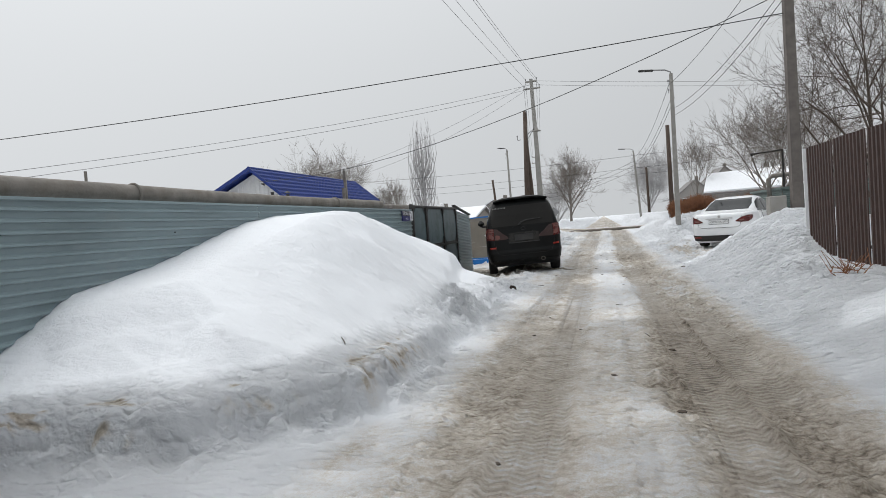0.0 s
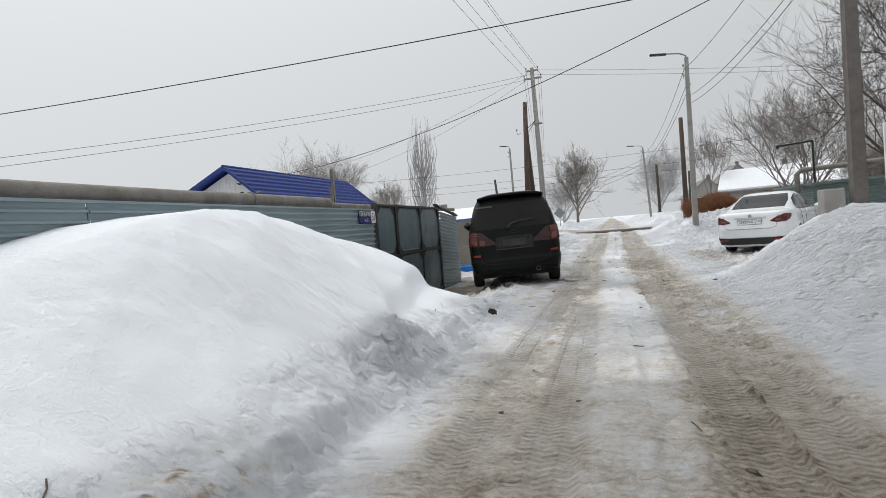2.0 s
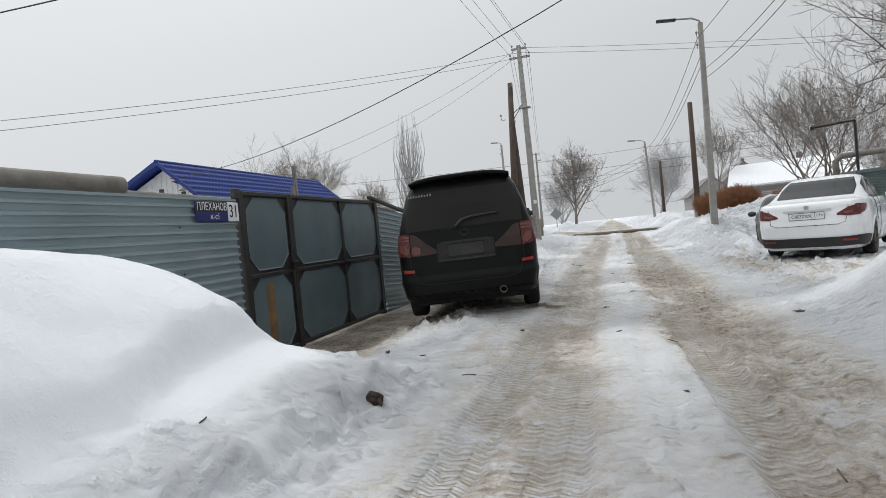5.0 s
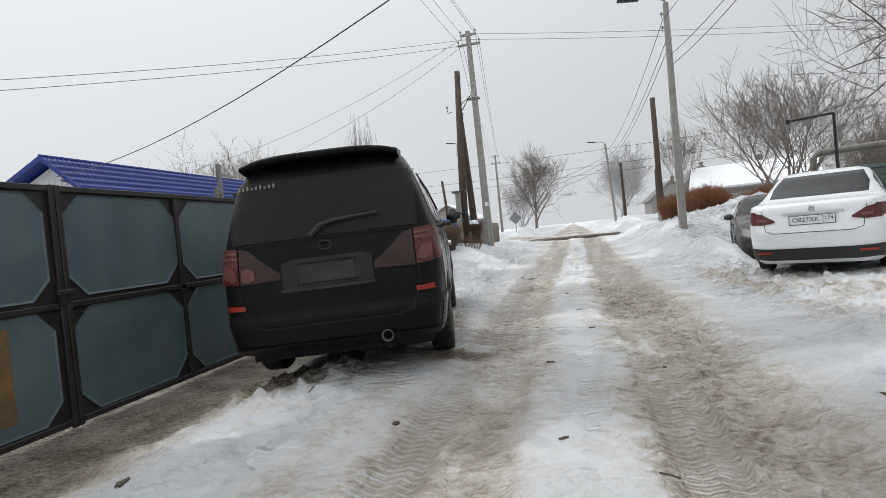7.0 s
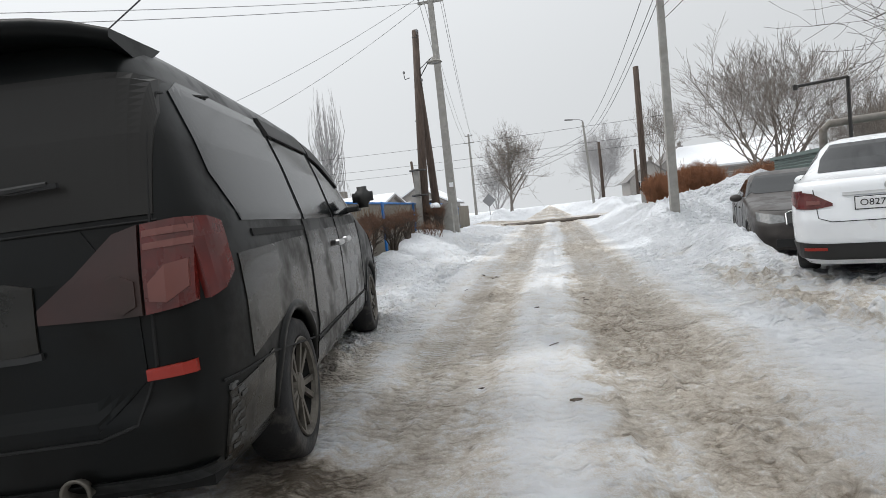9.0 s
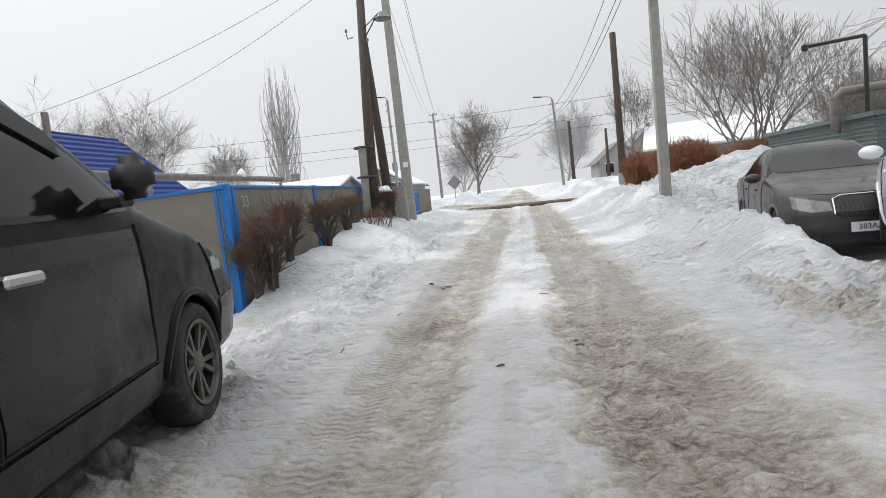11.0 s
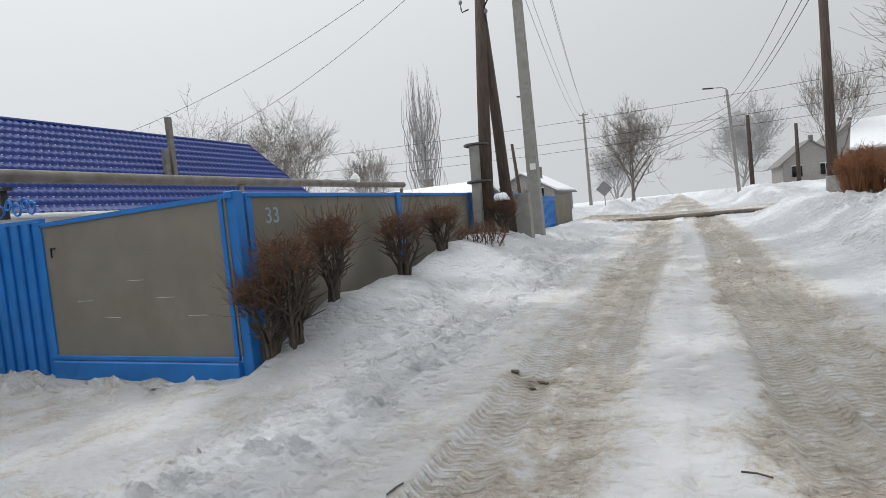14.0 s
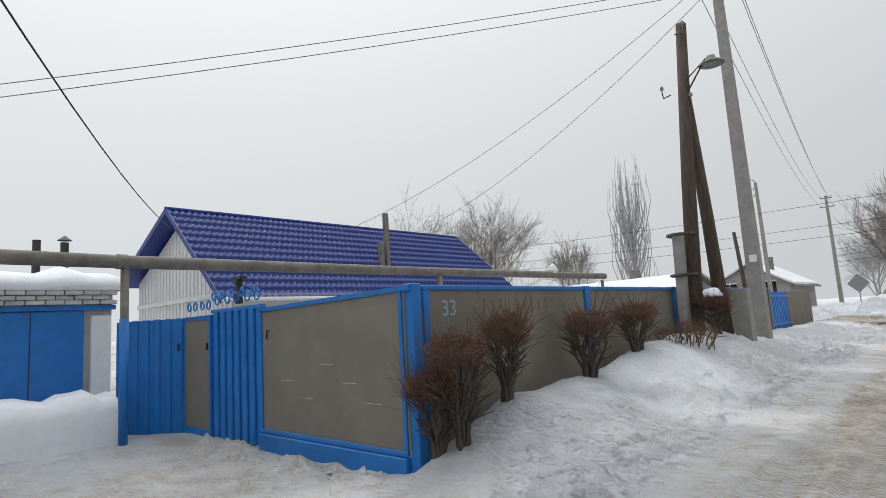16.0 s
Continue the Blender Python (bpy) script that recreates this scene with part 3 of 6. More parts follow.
def wheel(parent, x, y, z, s, rim_mat, spokes=5, r=0.325, wide=0.2):
    """A tyre on an alloy rim; s: the side that faces out."""
    w = part("wheel", lathe(bmesh.new(), [(r * 0.68, -wide / 2), (r * 0.93, -wide / 2), (r, -wide / 2 + 0.03), (r, wide / 2 - 0.03), (r * 0.97, wide / 2 - 0.008), (r * 0.9, wide / 2), (r * 0.74, wide / 2), (r * 0.7, wide / 2 - 0.02)], 36), DARK, parent, "black winter tyre with road dirt", True)
    w.matrix_local = pose(x, y, z, 0, 90 * s, 0)
    bm = lathe(bmesh.new(), [(r * 0.71, wide / 2 - 0.005), (r * 0.7, wide / 2 - 0.02), (r * 0.64, wide / 2 - 0.03), (r * 0.62, -0.02), (0.02, -0.03)], 36)
    part("rim_barrel", bm, UNDER, w, "", True)
    bm = lathe(bmesh.new(), [(r * 0.715, wide / 2), (r * 0.7, wide / 2 + 0.006), (r * 0.645, wide / 2 - 0.002), (r * 0.63, wide / 2 - 0.025)], 36)
    lathe(bm, [(0.07, wide / 2 - 0.05), (0.06, wide / 2 - 0.02), (0.035, wide / 2 - 0.012), (0.001, wide / 2 - 0.012)], 20)
    for k in range(spokes):
        for d in (-0.15, 0.15):
            a0, a1 = 2 * math.pi * k / spokes + d * 0.9, 2 * math.pi * k / spokes + d * 1.5
            p0, p1 = Vector((0.045 * math.cos(a0), 0.045 * math.sin(a0), wide / 2 - 0.025)), Vector((r * 0.66 * math.cos(a1), r * 0.66 * math.sin(a1), wide / 2 - 0.012))
            n = Vector((-(p1 - p0).y, (p1 - p0).x, 0)).normalized() * 0.012
            extrude_poly(bm, [p0 - n, p1 - n * 1.2, p1 + n * 1.2, p0 + n], (0, 0, -0.02))
    bmesh.ops.recalc_face_normals(bm, faces=bm.faces)
    part("rim", bm, rim_mat, w, "grey five-spoke alloy rim")
    return w


def arch_lips(hull, car, wheels, arch, material):
    for s in (-1, 1):
        for wy, wz in wheels:
            pts = []
            for k in range(25):
                a = math.radians(-38 + 256 * k / 24)
                z = wz + arch * math.sin(a)
                if z > hull.rows[0, 0] + 0.02:
                    pts.append(hull.side(wy + arch * math.cos(a), z, s, -0.012))
            part("wheel_arch", tube(bmesh.new(), pts, 0.03, 6), material, car, "", True)


CARBLACK = mat("dirty_black_green_paint", (0.0045, 0.0052, 0.0052), 0.33, spec=0.15, coat=0.03, noise_amt=0.2, noise_scale=3, dirt=(0.0075, 0.0068, 0.006), dirt_amt=0.45, dirt_scale=2.2)
CARSIDE = mat("salt_grimed_dark_paint", (0.012, 0.011, 0.009), 0.25, spec=0.32, coat=0.06, noise_amt=0.2, noise_scale=4, dirt=(0.019, 0.0165, 0.0128), dirt_amt=0.4, dirt_scale=2.5)
TINT = mat("tinted_glass", (0.006, 0.0075, 0.0085), 0.08, spec=0.32, noise_amt=0.15)
GRIMEGLASS = mat("grimy_rear_glass", (0.013, 0.0122, 0.011), 0.45, spec=0.22, noise_amt=0.2, noise_scale=2)
LAMPRED = mat("dusty_red_lens", (0.085, 0.009, 0.007), 0.22, noise_amt=0.25, noise_scale=12, dirt=(0.06, 0.03, 0.024), dirt_amt=0.35, dirt_scale=5)
LAMPDARK = mat("grimy_dark_red_lens", (0.03, 0.008, 0.006), 0.45, noise_amt=0.3, noise_scale=5, dirt=(0.026, 0.019, 0.015), dirt_amt=0.4, dirt_scale=3)
LAMPPALE = mat("milky_pink_lens", (0.14, 0.045, 0.036), 0.3, noise_amt=0.15)
REDREF = mat("red_reflector", (0.3, 0.02, 0.01), 0.3, noise_amt=0.1)
CLEARLENS = mat("clear_lens", (0.16, 0.165, 0.165), 0.15, noise_amt=0.2, noise_scale=20)
CHROME = mat("dull_chrome", (0.5, 0.5, 0.5), 0.3, metal=1.0, noise_amt=0.15)
ALLOY = mat("grimy_alloy", (0.13, 0.118, 0.1), 0.5, metal=0.5, noise_amt=0.2, dirt=(0.06, 0.055, 0.05), dirt_amt=0.4, dirt_scale=8)
TRIM = mat("black_plastic_trim", (0.018, 0.018, 0.018), 0.6, noise_amt=0.15, dirt=(0.05, 0.047, 0.043), dirt_amt=0.2)
PLATE = mat("white_number_plate", (0.7, 0.71, 0.72), 0.4, noise_amt=0.06)
INK = mat("black_lettering", (0.012, 0.012, 0.012), 0.5, noise_amt=0.02)
CARWHITE = mat("white_car_paint", (0.74, 0.76, 0.78), 0.25, coat=0.6, noise_amt=0.03, dirt=(0.5, 0.49, 0.47), dirt_amt=0.2, dirt_scale=3)
CARBROWN = mat("dirty_brown_grey_paint", (0.036, 0.03, 0.027), 0.32, spec=0.4, coat=0.2, noise_amt=0.12, dirt=(0.06, 0.052, 0.046), dirt_amt=0.45, dirt_scale=3)
SCRAPE = mat("scraped_bare_filler", (0.07, 0.07, 0.068), 0.8, noise_amt=0.3, noise_scale=30)
BARS = mat("faded_grey_print", (0.22, 0.22, 0.21), 0.6)


def van():
    H = Hull([(0.3, -0.88, 3.7, 0.84, 16), (0.36, -0.95, 3.79, 0.865, 16), (0.55, -0.98, 3.84, 0.9, 16), (0.62, -0.955, 3.81, 0.9, 16), (0.85, -0.95, 3.65, 0.905, 16), (1.0, -0.935, 3.36, 0.9, 14), (1.08, -0.92, 3.08, 0.89, 14),
              (1.18, -0.9, 2.74, 0.875, 14), (1.45, -0.845, 2.38, 0.8, 14), (1.65, -0.79, 2.05, 0.73, 14), (1.78, -0.74, 1.8, 0.665, 11), (1.85, -0.66, 1.6, 0.59, 7), (1.89, -0.5, 1.4, 0.48, 5), (1.9, -0.2, 1.1, 0.25, 4)], 0.97, 0.98)
    x, y = -1.98, 14.17
    v = thing("minivan", pose(x, y, gz(x, y) - 0.05, 0, -1.7, 11.5), "dirty dark minivan with tinted windows parked on packed snow", "van")
    wheels = [(0.0, 0.325), (2.93, 0.325)]
    part("body", H.body(wheels, 0.385), CARBLACK, v, "near-black paint grimed with road salt", True)
    part("underbody", boxes((-0.72, -0.75, 0.22, 0.72, 3.5, 0.9)), UNDER, v)
    arch_lips(H, v, wheels, 0.39, CARBLACK)
    for s in (-1, 1):
        for wy in (0.0, 2.93):
            wheel(v, s * 0.77, wy, 0.325, s, ALLOY)
        # grime on the lower doors and sides
        part("sill_panel", H.patch([(0.42, 0.3, 0.44), (1.4, 0.3, 0.45), (2.46, 0.3, 0.46)], "side", s, 0.012), CARSIDE, v)
        part("rear_quarter", H.patch([(-0.62, 0.62, 1.0), (0.0, 0.73, 1.02), (0.42, 0.6, 1.03)], "side", s, 0.004), CARSIDE, v, "salt-grimed dented side")
        part("side_bumper", H.patch([(-0.84, 0.31, 0.56), (-0.55, 0.31, 0.58), (-0.41, 0.31, 0.6)], "side", s, 0.006), CARSIDE, v)
        d = part("sliding_door", H.patch([(0.47, 0.47, 1.05), (1.42, 0.48, 1.06)], "side", s, 0.004), CARSIDE, v)
        part("door_handle", boxes((-0.012, 1.18, 0.93, 0.03, 1.36, 0.97), bevel=0.01), CHROME, d).matrix_local = pose(s * 0.9, 0, 0)
        d = part("front_door", H.patch([(1.45, 0.48, 1.06), (2.42, 0.48, 1.08)], "side", s, 0.004), CARSIDE, v)
        part("door_handle", boxes((-0.012, 1.5, 0.94, 0.03, 1.68, 0.98), bevel=0.01), CHROME, d).matrix_local = pose(s * 0.9, 0, 0)
        part("quarter_window", H.patch([(-0.62, 1.3, 1.6), (-0.5, 1.12, 1.66), (0.46, 1.12, 1.68)], "side", s, 0.005), TINT, v)
        part("sliding_window", H.patch([(0.52, 1.12, 1.68), (1.38, 1.13, 1.68)], "side", s, 0.005), TINT, v)
        part("front_window", H.patch([(1.46, 1.13, 1.66), (1.7, 1.13, 1.63), (2.2, 1.15, 1.4), (2.45, 1.16, 1.2)], "side", s, 0.005), TINT, v)
        part("window_visor", H.patch([(0.5, 1.6, 1.7), (1.42, 1.6, 1.7)], "side", s, 0.02), TRIM, v)
        part("window_visor", H.patch([(1.46, 1.58, 1.69), (1.7, 1.54, 1.66), (2.1, 1.38, 1.48)], "side", s, 0.02), TRIM, v)
        part("door_rail", H.patch([(-0.42, 1.055, 1.085), (0.44, 1.06, 1.085)], "side", s, 0.006), UNDER, v)
        part("sill_seam", H.line([(-0.85, 0.6), (-0.4, 0.585), (0.45, 0.47), (2.45, 0.47)], "side", s, 0.004), UNDER, v)
        for a in (0.46, 1.43):
            part("door_seam", H.line([(a, 0.3), (a, 1.1), (a + 0.03, 1.7)], "side", s, 0.003), UNDER, v)
        part("door_seam", H.line([(2.43, 0.35), (2.46, 1.1)], "side", s, 0.003), UNDER, v)
        bm = box(bmesh.new(), -0.09, -0.07, -0.085, 0.09, 0.06, 0.095)
        bmesh.ops.bevel(bm, geom=bm.edges[:], offset=0.05, segments=3, affect='EDGES')
        m = part("mirror", bm, TRIM, v, "black wing mirror", True)
        m.matrix_local = pose(s * 0.99, 2.25, 1.28, 0, 0, -s * 12)
        part("mirror_foot", boxes((-0.09, -0.04, -0.03, 0.06, 0.04, 0.02), bevel=0.01), TRIM, m).matrix_local = pose(-s * 0.1, 0.0, -0.08)
        # tail lamps wrap the rear corner
        t = part("tail_lamp", H.patch([(s * 0.36, 0.865, 0.91), (s * 0.48, 0.86, 1.0), (s * 0.6, 0.855, 1.11), (s * 0.675, 0.855, 1.13)], "rear", e=0.014), LAMPDARK, v, "dusty dark red inner lamp")
        part("lamp_pale", H.patch([(s * 0.56, 0.885, 0.95), (s * 0.62, 0.865, 0.98), (s * 0.66, 0.885, 0.96)], "rear", e=0.02), LAMPPALE if s < 0 else LAMPDARK, t)
        t = part("tail_lamp", H.patch([(s * 0.685, 0.855, 1.13), (s * 0.78, 0.865, 1.14), (s * 0.82, 0.875, 1.14)], "rear", e=0.014), LAMPRED, v, "red outer tail lamp")
        part("lamp_pale", H.patch([(s * 0.7, 0.895, 0.95), (s * 0.75, 0.885, 1.0), (s * 0.81, 0.925, 1.01)], "rear", e=0.02), LAMPPALE, t)
        for z in (1.05, 1.09):
            part("lamp_stripe", H.patch([(s * 0.69, z, z + 0.02), (s * 0.82, z + 0.005, z + 0.028)], "rear", e=0.016, nz=2), LAMPPALE, t)
        part("tail_lamp", H.patch([(-0.865, 0.875, 1.14), (-0.78, 0.895, 1.14), (-0.7, 0.945, 1.12)], "side", s, 0.014), LAMPRED, v)
        part("reflector", H.patch([(s * 0.66, 0.655, 0.69), (s * 0.8, 0.66, 0.698)], "rear", e=0.012, nz=2), REDREF, v, "red bumper reflector")
    # rear hatch
    part("rear_window", H.patch([(-0.72, 1.16, 1.5), (-0.69, 1.16, 1.64), (0.69, 1.16, 1.64), (0.72, 1.16, 1.5)], "rear", e=0.006), GRIMEGLASS, v, "grimy tinted rear window")
    part("hatch", H.patch([(-0.66, 0.66, 0.9), (-0.5, 0.52, 1.13), (0.5, 0.52, 1.13), (0.66, 0.66, 0.9)], "rear", e=0.004), CARBLACK, v)
    part("hatch_seam", H.line([(-0.71, 1.15), (-0.69, 0.7), (-0.62, 0.53), (-0.5, 0.495), (0.5, 0.495), (0.62, 0.53), (0.69, 0.7), (0.71, 1.15), (0.7, 1.66)], "rear", e=0.002, r=0.006), UNDER, v)
    part("hatch_seam", H.line([(-0.73, 1.14), (0.73, 1.14)], "rear", e=0.004, r=0.004), UNDER, v)
    part("bumper_lip", H.patch([(-0.8, 0.3, 0.36), (-0.5, 0.3, 0.36), (0.5, 0.3, 0.36), (0.8, 0.3, 0.36)], "rear", e=0.012), CARBLACK, v)
    g = part("plate_recess", H.patch([(-0.35, 0.785, 0.98), (-0.27, 0.775, 1.0), (0.27, 0.775, 1.0), (0.35, 0.785, 0.98)], "rear", e=0.011), CARSIDE, v, "dusty plate recess")
    part("plate_panel", H.patch([(-0.215, 0.815, 0.955), (0.215, 0.815, 0.955)], "rear", e=0.018), TRIM, g, "blank black plate carrier")
    for a, b, z0, z1 in ((-0.23, 0.23, 0.958, 0.97), (-0.23, 0.23, 0.8, 0.812)):
        part("carrier_edge", H.patch([(a, z0, z1), (b, z0, z1)], "rear", e=0.022, nz=2), UNDER, g)
    part("trim_strip", H.patch([(-0.36, 0.762, 0.782), (-0.3, 0.757, 0.777), (0.3, 0.757, 0.777), (0.36, 0.762, 0.782)], "rear", e=0.016, nz=2), TRIM, g, "dusty chrome strip")
    bm = bmesh.new()
    rows = []
    for i in range(13):
        x0 = -0.63 + 1.26 * i / 12
        back = -0.87 + 0.07 * (abs(x0) / 0.63) ** 3
        top = 1.83 - 0.05 * (abs(x0) / 0.63) ** 4
        rows.append([(x0, -0.45, top + 0.015), (x0, back, top - 0.01), (x0, back - 0.01, top - 0.04), (x0, back + 0.1, top - 0.06), (x0, -0.6, top - 0.08)])
    grid(bm, rows)
    bm.faces.new([bm.verts.new(p) for p in rows[0]])
    bm.faces.new([bm.verts.new(p) for p in rows[-1]])
    part("roof_spoiler", bm, CARBLACK, v, "black roof spoiler", True)
    w = part("wiper", tube(bmesh.new(), [H.rear(-0.1, 1.17, 0.03), H.rear(-0.02, 1.24, 0.045), H.rear(0.1, 1.27, 0.04), H.rear(0.42, 1.29, 0.03)], [0.02, 0.018, 0.014, 0.008], 6), TRIM, v)
    part("wiper_blade", boxes((0.02, 0, 0, 0.45, 0.012, 0.015)), DARK, w).matrix_local = pose(0, H.rear(0.2, 1.265, 0.03).y, 1.262, 0, -1.5, 0)
    e = part("emblem", tube(bmesh.new(), [(0.05 * math.cos(a), 0, 0.033 * math.sin(a)) for a in [k * math.pi / 8 for k in range(17)]], 0.006, 5), TRIM, v, "plain oval badge")
    e.matrix_local = pose(0, H.rear(0, 1.08, 0.012).y, 1.085)
    part("exhaust_pipe", lathe(bmesh.new(), [(0.03, -0.05), (0.04, 0.0), (0.048, 0.02), (0.044, 0.024), (0.036, 0.02), (0.034, -0.05)], 18), ALLOY, v, "sooty chrome exhaust tip", True).matrix_local = pose(0.4, -0.965, 0.345, 90, 0, 0)
    for i in range(9):
        part("window_print", H.patch([(-0.66 + i * 0.035, 1.585, 1.605 + 0.006 * (i % 3)), (-0.645 + i * 0.035, 1.585, 1.605 + 0.006 * (i % 3))], "rear", e=0.008, nz=1), BARS, v)
    rng = random.Random(4)
    for k in range(22):
        y0, z0 = -0.84 + 0.015 * (k % 4) + rng.uniform(0, 0.03), 0.34 + 0.0115 * k + rng.uniform(-0.01, 0.01)
        part("paint_scrape", H.patch([(y0, z0, z0 + rng.uniform(0.006, 0.016)), (y0 + rng.uniform(0.012, 0.045), z0 + 0.003, z0 + rng.uniform(0.008, 0.018))], "side", 1, 0.0085, 1), SCRAPE, v)
    # nose
    part("windscreen", H.patch([(-0.68, 1.24, 1.62), (0.68, 1.24, 1.62)], "front", e=0.005), TINT, v)
    for s in (-1, 1):
        part("head_lamp", H.patch([(s * 0.5, 0.68, 0.82), (s * 0.82, 0.72, 0.95)], "front", e=0.008), CLEARLENS, v)
        part("wing_seam", H.line([(3.35, 0.62), (3.2, 0.96)], "side", s, 0.004), UNDER, v)
        part("side_marker", H.patch([(3.28, 0.78, 0.86), (3.46, 0.78, 0.87)], "side", s, 0.008, 2), CLEARLENS, v)
        part("front_bumper", H.patch([(3.33, 0.31, 0.6), (3.48, 0.31, 0.62), (3.62, 0.31, 0.62)], "side", s, 0.008), CARSIDE, v)
    part("grille", H.patch([(-0.45, 0.66, 0.84), (0.45, 0.66, 0.84)], "front", e=0.01), TRIM, v)
    return v


def number_plate(parent, m, words, size=0.085):
    p = part("number_plate", boxes((-0.26, -0.006, -0.056, 0.26, 0.006, 0.056), bevel=0.003), PLATE, parent, "white plate with black characters")
    p.matrix_local = m
    part("plate_frame", boxes((-0.268, -0.003, -0.064, 0.268, 0.005, -0.056), (-0.268, -0.003, 0.056, 0.268, 0.005, 0.064), (-0.268, -0.003, -0.056, -0.26, 0.005, 0.056), (0.26, -0.003, -0.056, 0.268, 0.005, 0.056)), INK, p)
    t = text_part(words[0], size, pose(-0.07, -0.0075, 0, 90, 0, 0), INK, p)
    text_part(words[1], size * 0.8, pose(0.195, -0.0075, 0.008, 90, 0, 0), INK, p)
    part("divider", boxes((0.125, -0.0085, -0.054, 0.13, -0.006, 0.054)), INK, p)
    return p


def sedan(m, paint, label, name, words, plate_rear=True, black_lower=True):
    H = Hull([(0.17, -0.92, 3.48, 0.74, 8), (0.24, -1.0, 3.58, 0.8, 8), (0.4, -1.05, 3.62, 0.835, 8), (0.6, -1.055, 3.6, 0.85, 8), (0.78, -1.02, 3.45, 0.848, 8), (0.86, -1.0, 3.2, 0.842, 8), (0.93, -0.99, 2.75, 0.83, 8), (0.99, -0.96, 2.3, 0.81, 8),
              (1.03, -0.6, 2.1, 0.785, 7), (1.08, -0.36, 1.98, 0.76, 7), (1.22, -0.02, 1.66, 0.7, 6.5), (1.36, 0.28, 1.36, 0.63, 6), (1.44, 0.5, 1.15, 0.56, 5), (1.475, 0.68, 1.0, 0.44, 4), (1.485, 0.78, 0.92, 0.25, 4)])
    c = thing(name, m, label, "car")
    wheels = [(0.0, 0.31), (2.65, 0.31)]
    part("body", H.body(wheels, 0.36), paint, c, "", True)
    part("underbody", boxes((-0.66, -0.85, 0.19, 0.66, 3.3, 0.7)), UNDER, c)
    arch_lips(H, c, wheels, 0.362, paint)
    for s in (-1, 1):
        for wy in (0.0, 2.65):
            wheel(c, s * 0.745, wy, 0.31, s, ALLOY, 6, 0.31, 0.19)
        part("rear_side_window", H.patch([(-0.02, 1.06, 1.12), (0.2, 1.03, 1.27), (0.45, 1.02, 1.36), (0.68, 1.02, 1.39)], "side", s, 0.006), TINT, c)
        part("front_side_window", H.patch([(0.74, 1.02, 1.39), (1.1, 1.02, 1.37), (1.5, 1.03, 1.25), (1.82, 1.04, 1.12)], "side", s, 0.006), TINT, c)
        part("window_trim", H.line([(-0.1, 1.04), (0.3, 1.005), (1.85, 1.02)], "side", s, 0.006, 0.008), CHROME if paint is CARBROWN else TRIM, c)
        for pts in (((0.71, 0.28), (0.71, 1.4)), ((1.75, 0.3), (1.88, 1.02)), ((0.2, 1.0), (0.32, 0.6), (0.38, 0.45))):
            part("door_seam", H.line(pts, "side", s, 0.002), UNDER, c)
        for a in (0.42, 1.3):
            part("door_handle", boxes((-0.015, a, 0.83, 0.025, a + 0.17, 0.86), bevel=0.008), paint, c).matrix_local = pose(s * 0.845, 0, 0)
        mi = part("mirror", lathe(bmesh.new(), [(0.001, -0.05), (0.06, -0.045), (0.085, 0.0), (0.08, 0.04), (0.001, 0.06)], 14), paint, c, "", True)
        mi.matrix_local = pose(s * 0.93, 1.75, 1.03, 90, 0, 0) @ Matrix.Diagonal((1.25, 0.85, 1.0, 1))
        # lamps
        t = part("tail_lamp", H.patch([(s * 0.44, 0.755, 0.78), (s * 0.6, 0.73, 0.88), (s * 0.76, 0.74, 0.92)], "rear", e=0.008), LAMPRED, c, "red tail lamp")
        part("lamp_pale", H.patch([(s * 0.54, 0.775, 0.805), (s * 0.66, 0.775, 0.82)], "rear", e=0.013, nz=2), LAMPPALE, t)
        part("tail_lamp", H.patch([(-0.93, 0.75, 0.92), (-0.8, 0.78, 0.92), (-0.68, 0.86, 0.91)], "side", s, 0.008), LAMPRED, c)
        part("head_lamp", H.patch([(s * 0.42, 0.62, 0.72), (s * 0.62, 0.61, 0.76), (s * 0.78, 0.66, 0.8)], "front", e=0.008), CLEARLENS, c, "clear head lamp")
        part("reflector", H.patch([(s * 0.5, 0.315, 0.345), (s * 0.7, 0.315, 0.345)], "rear", e=0.022, nz=2), REDREF, c)
    part("rear_window", H.patch([(-0.6, 1.09, 1.24), (-0.52, 1.09, 1.41), (0.52, 1.09, 1.41), (0.6, 1.09, 1.24)], "rear", e=0.012), TINT, c)
    part("windscreen", H.patch([(-0.66, 1.09, 1.24), (-0.54, 1.08, 1.41), (0.54, 1.08, 1.41), (0.66, 1.09, 1.24)], "front", e=0.012), TINT, c)
    low = TRIM if black_lower else paint
    part("rear_bumper", H.patch([(-0.78, 0.24, 0.4), (-0.5, 0.22, 0.385), (0.5, 0.22, 0.385), (0.78, 0.24, 0.4)], "rear", e=0.014), low, c, "black lower bumper")
    for s in (-1, 1):
        part("rear_bumper", H.patch([(-0.96, 0.24, 0.4), (-0.7, 0.22, 0.4), (-0.4, 0.24, 0.38)], "side", s, 0.012), low, c)
    part("boot_seam", H.line([(-0.6, 0.92), (-0.56, 0.64), (-0.45, 0.6), (0.45, 0.6), (0.56, 0.64), (0.6, 0.92)], "rear", e=0.002, r=0.004), UNDER, c)
    part("boot_trim", H.patch([(-0.36, 0.845, 0.875), (0.36, 0.845, 0.875)], "rear", e=0.014, nz=2), CHROME, c, "chrome boot strip")
    part("badge", lathe(bmesh.new(), [(0.04, 0), (0.036, 0.01), (0.001, 0.012)], 16), CHROME, c, "plain round badge").matrix_local = pose(0, H.rear(0, 0.915, 0.006).y, 0.915, 90, 0, 0)
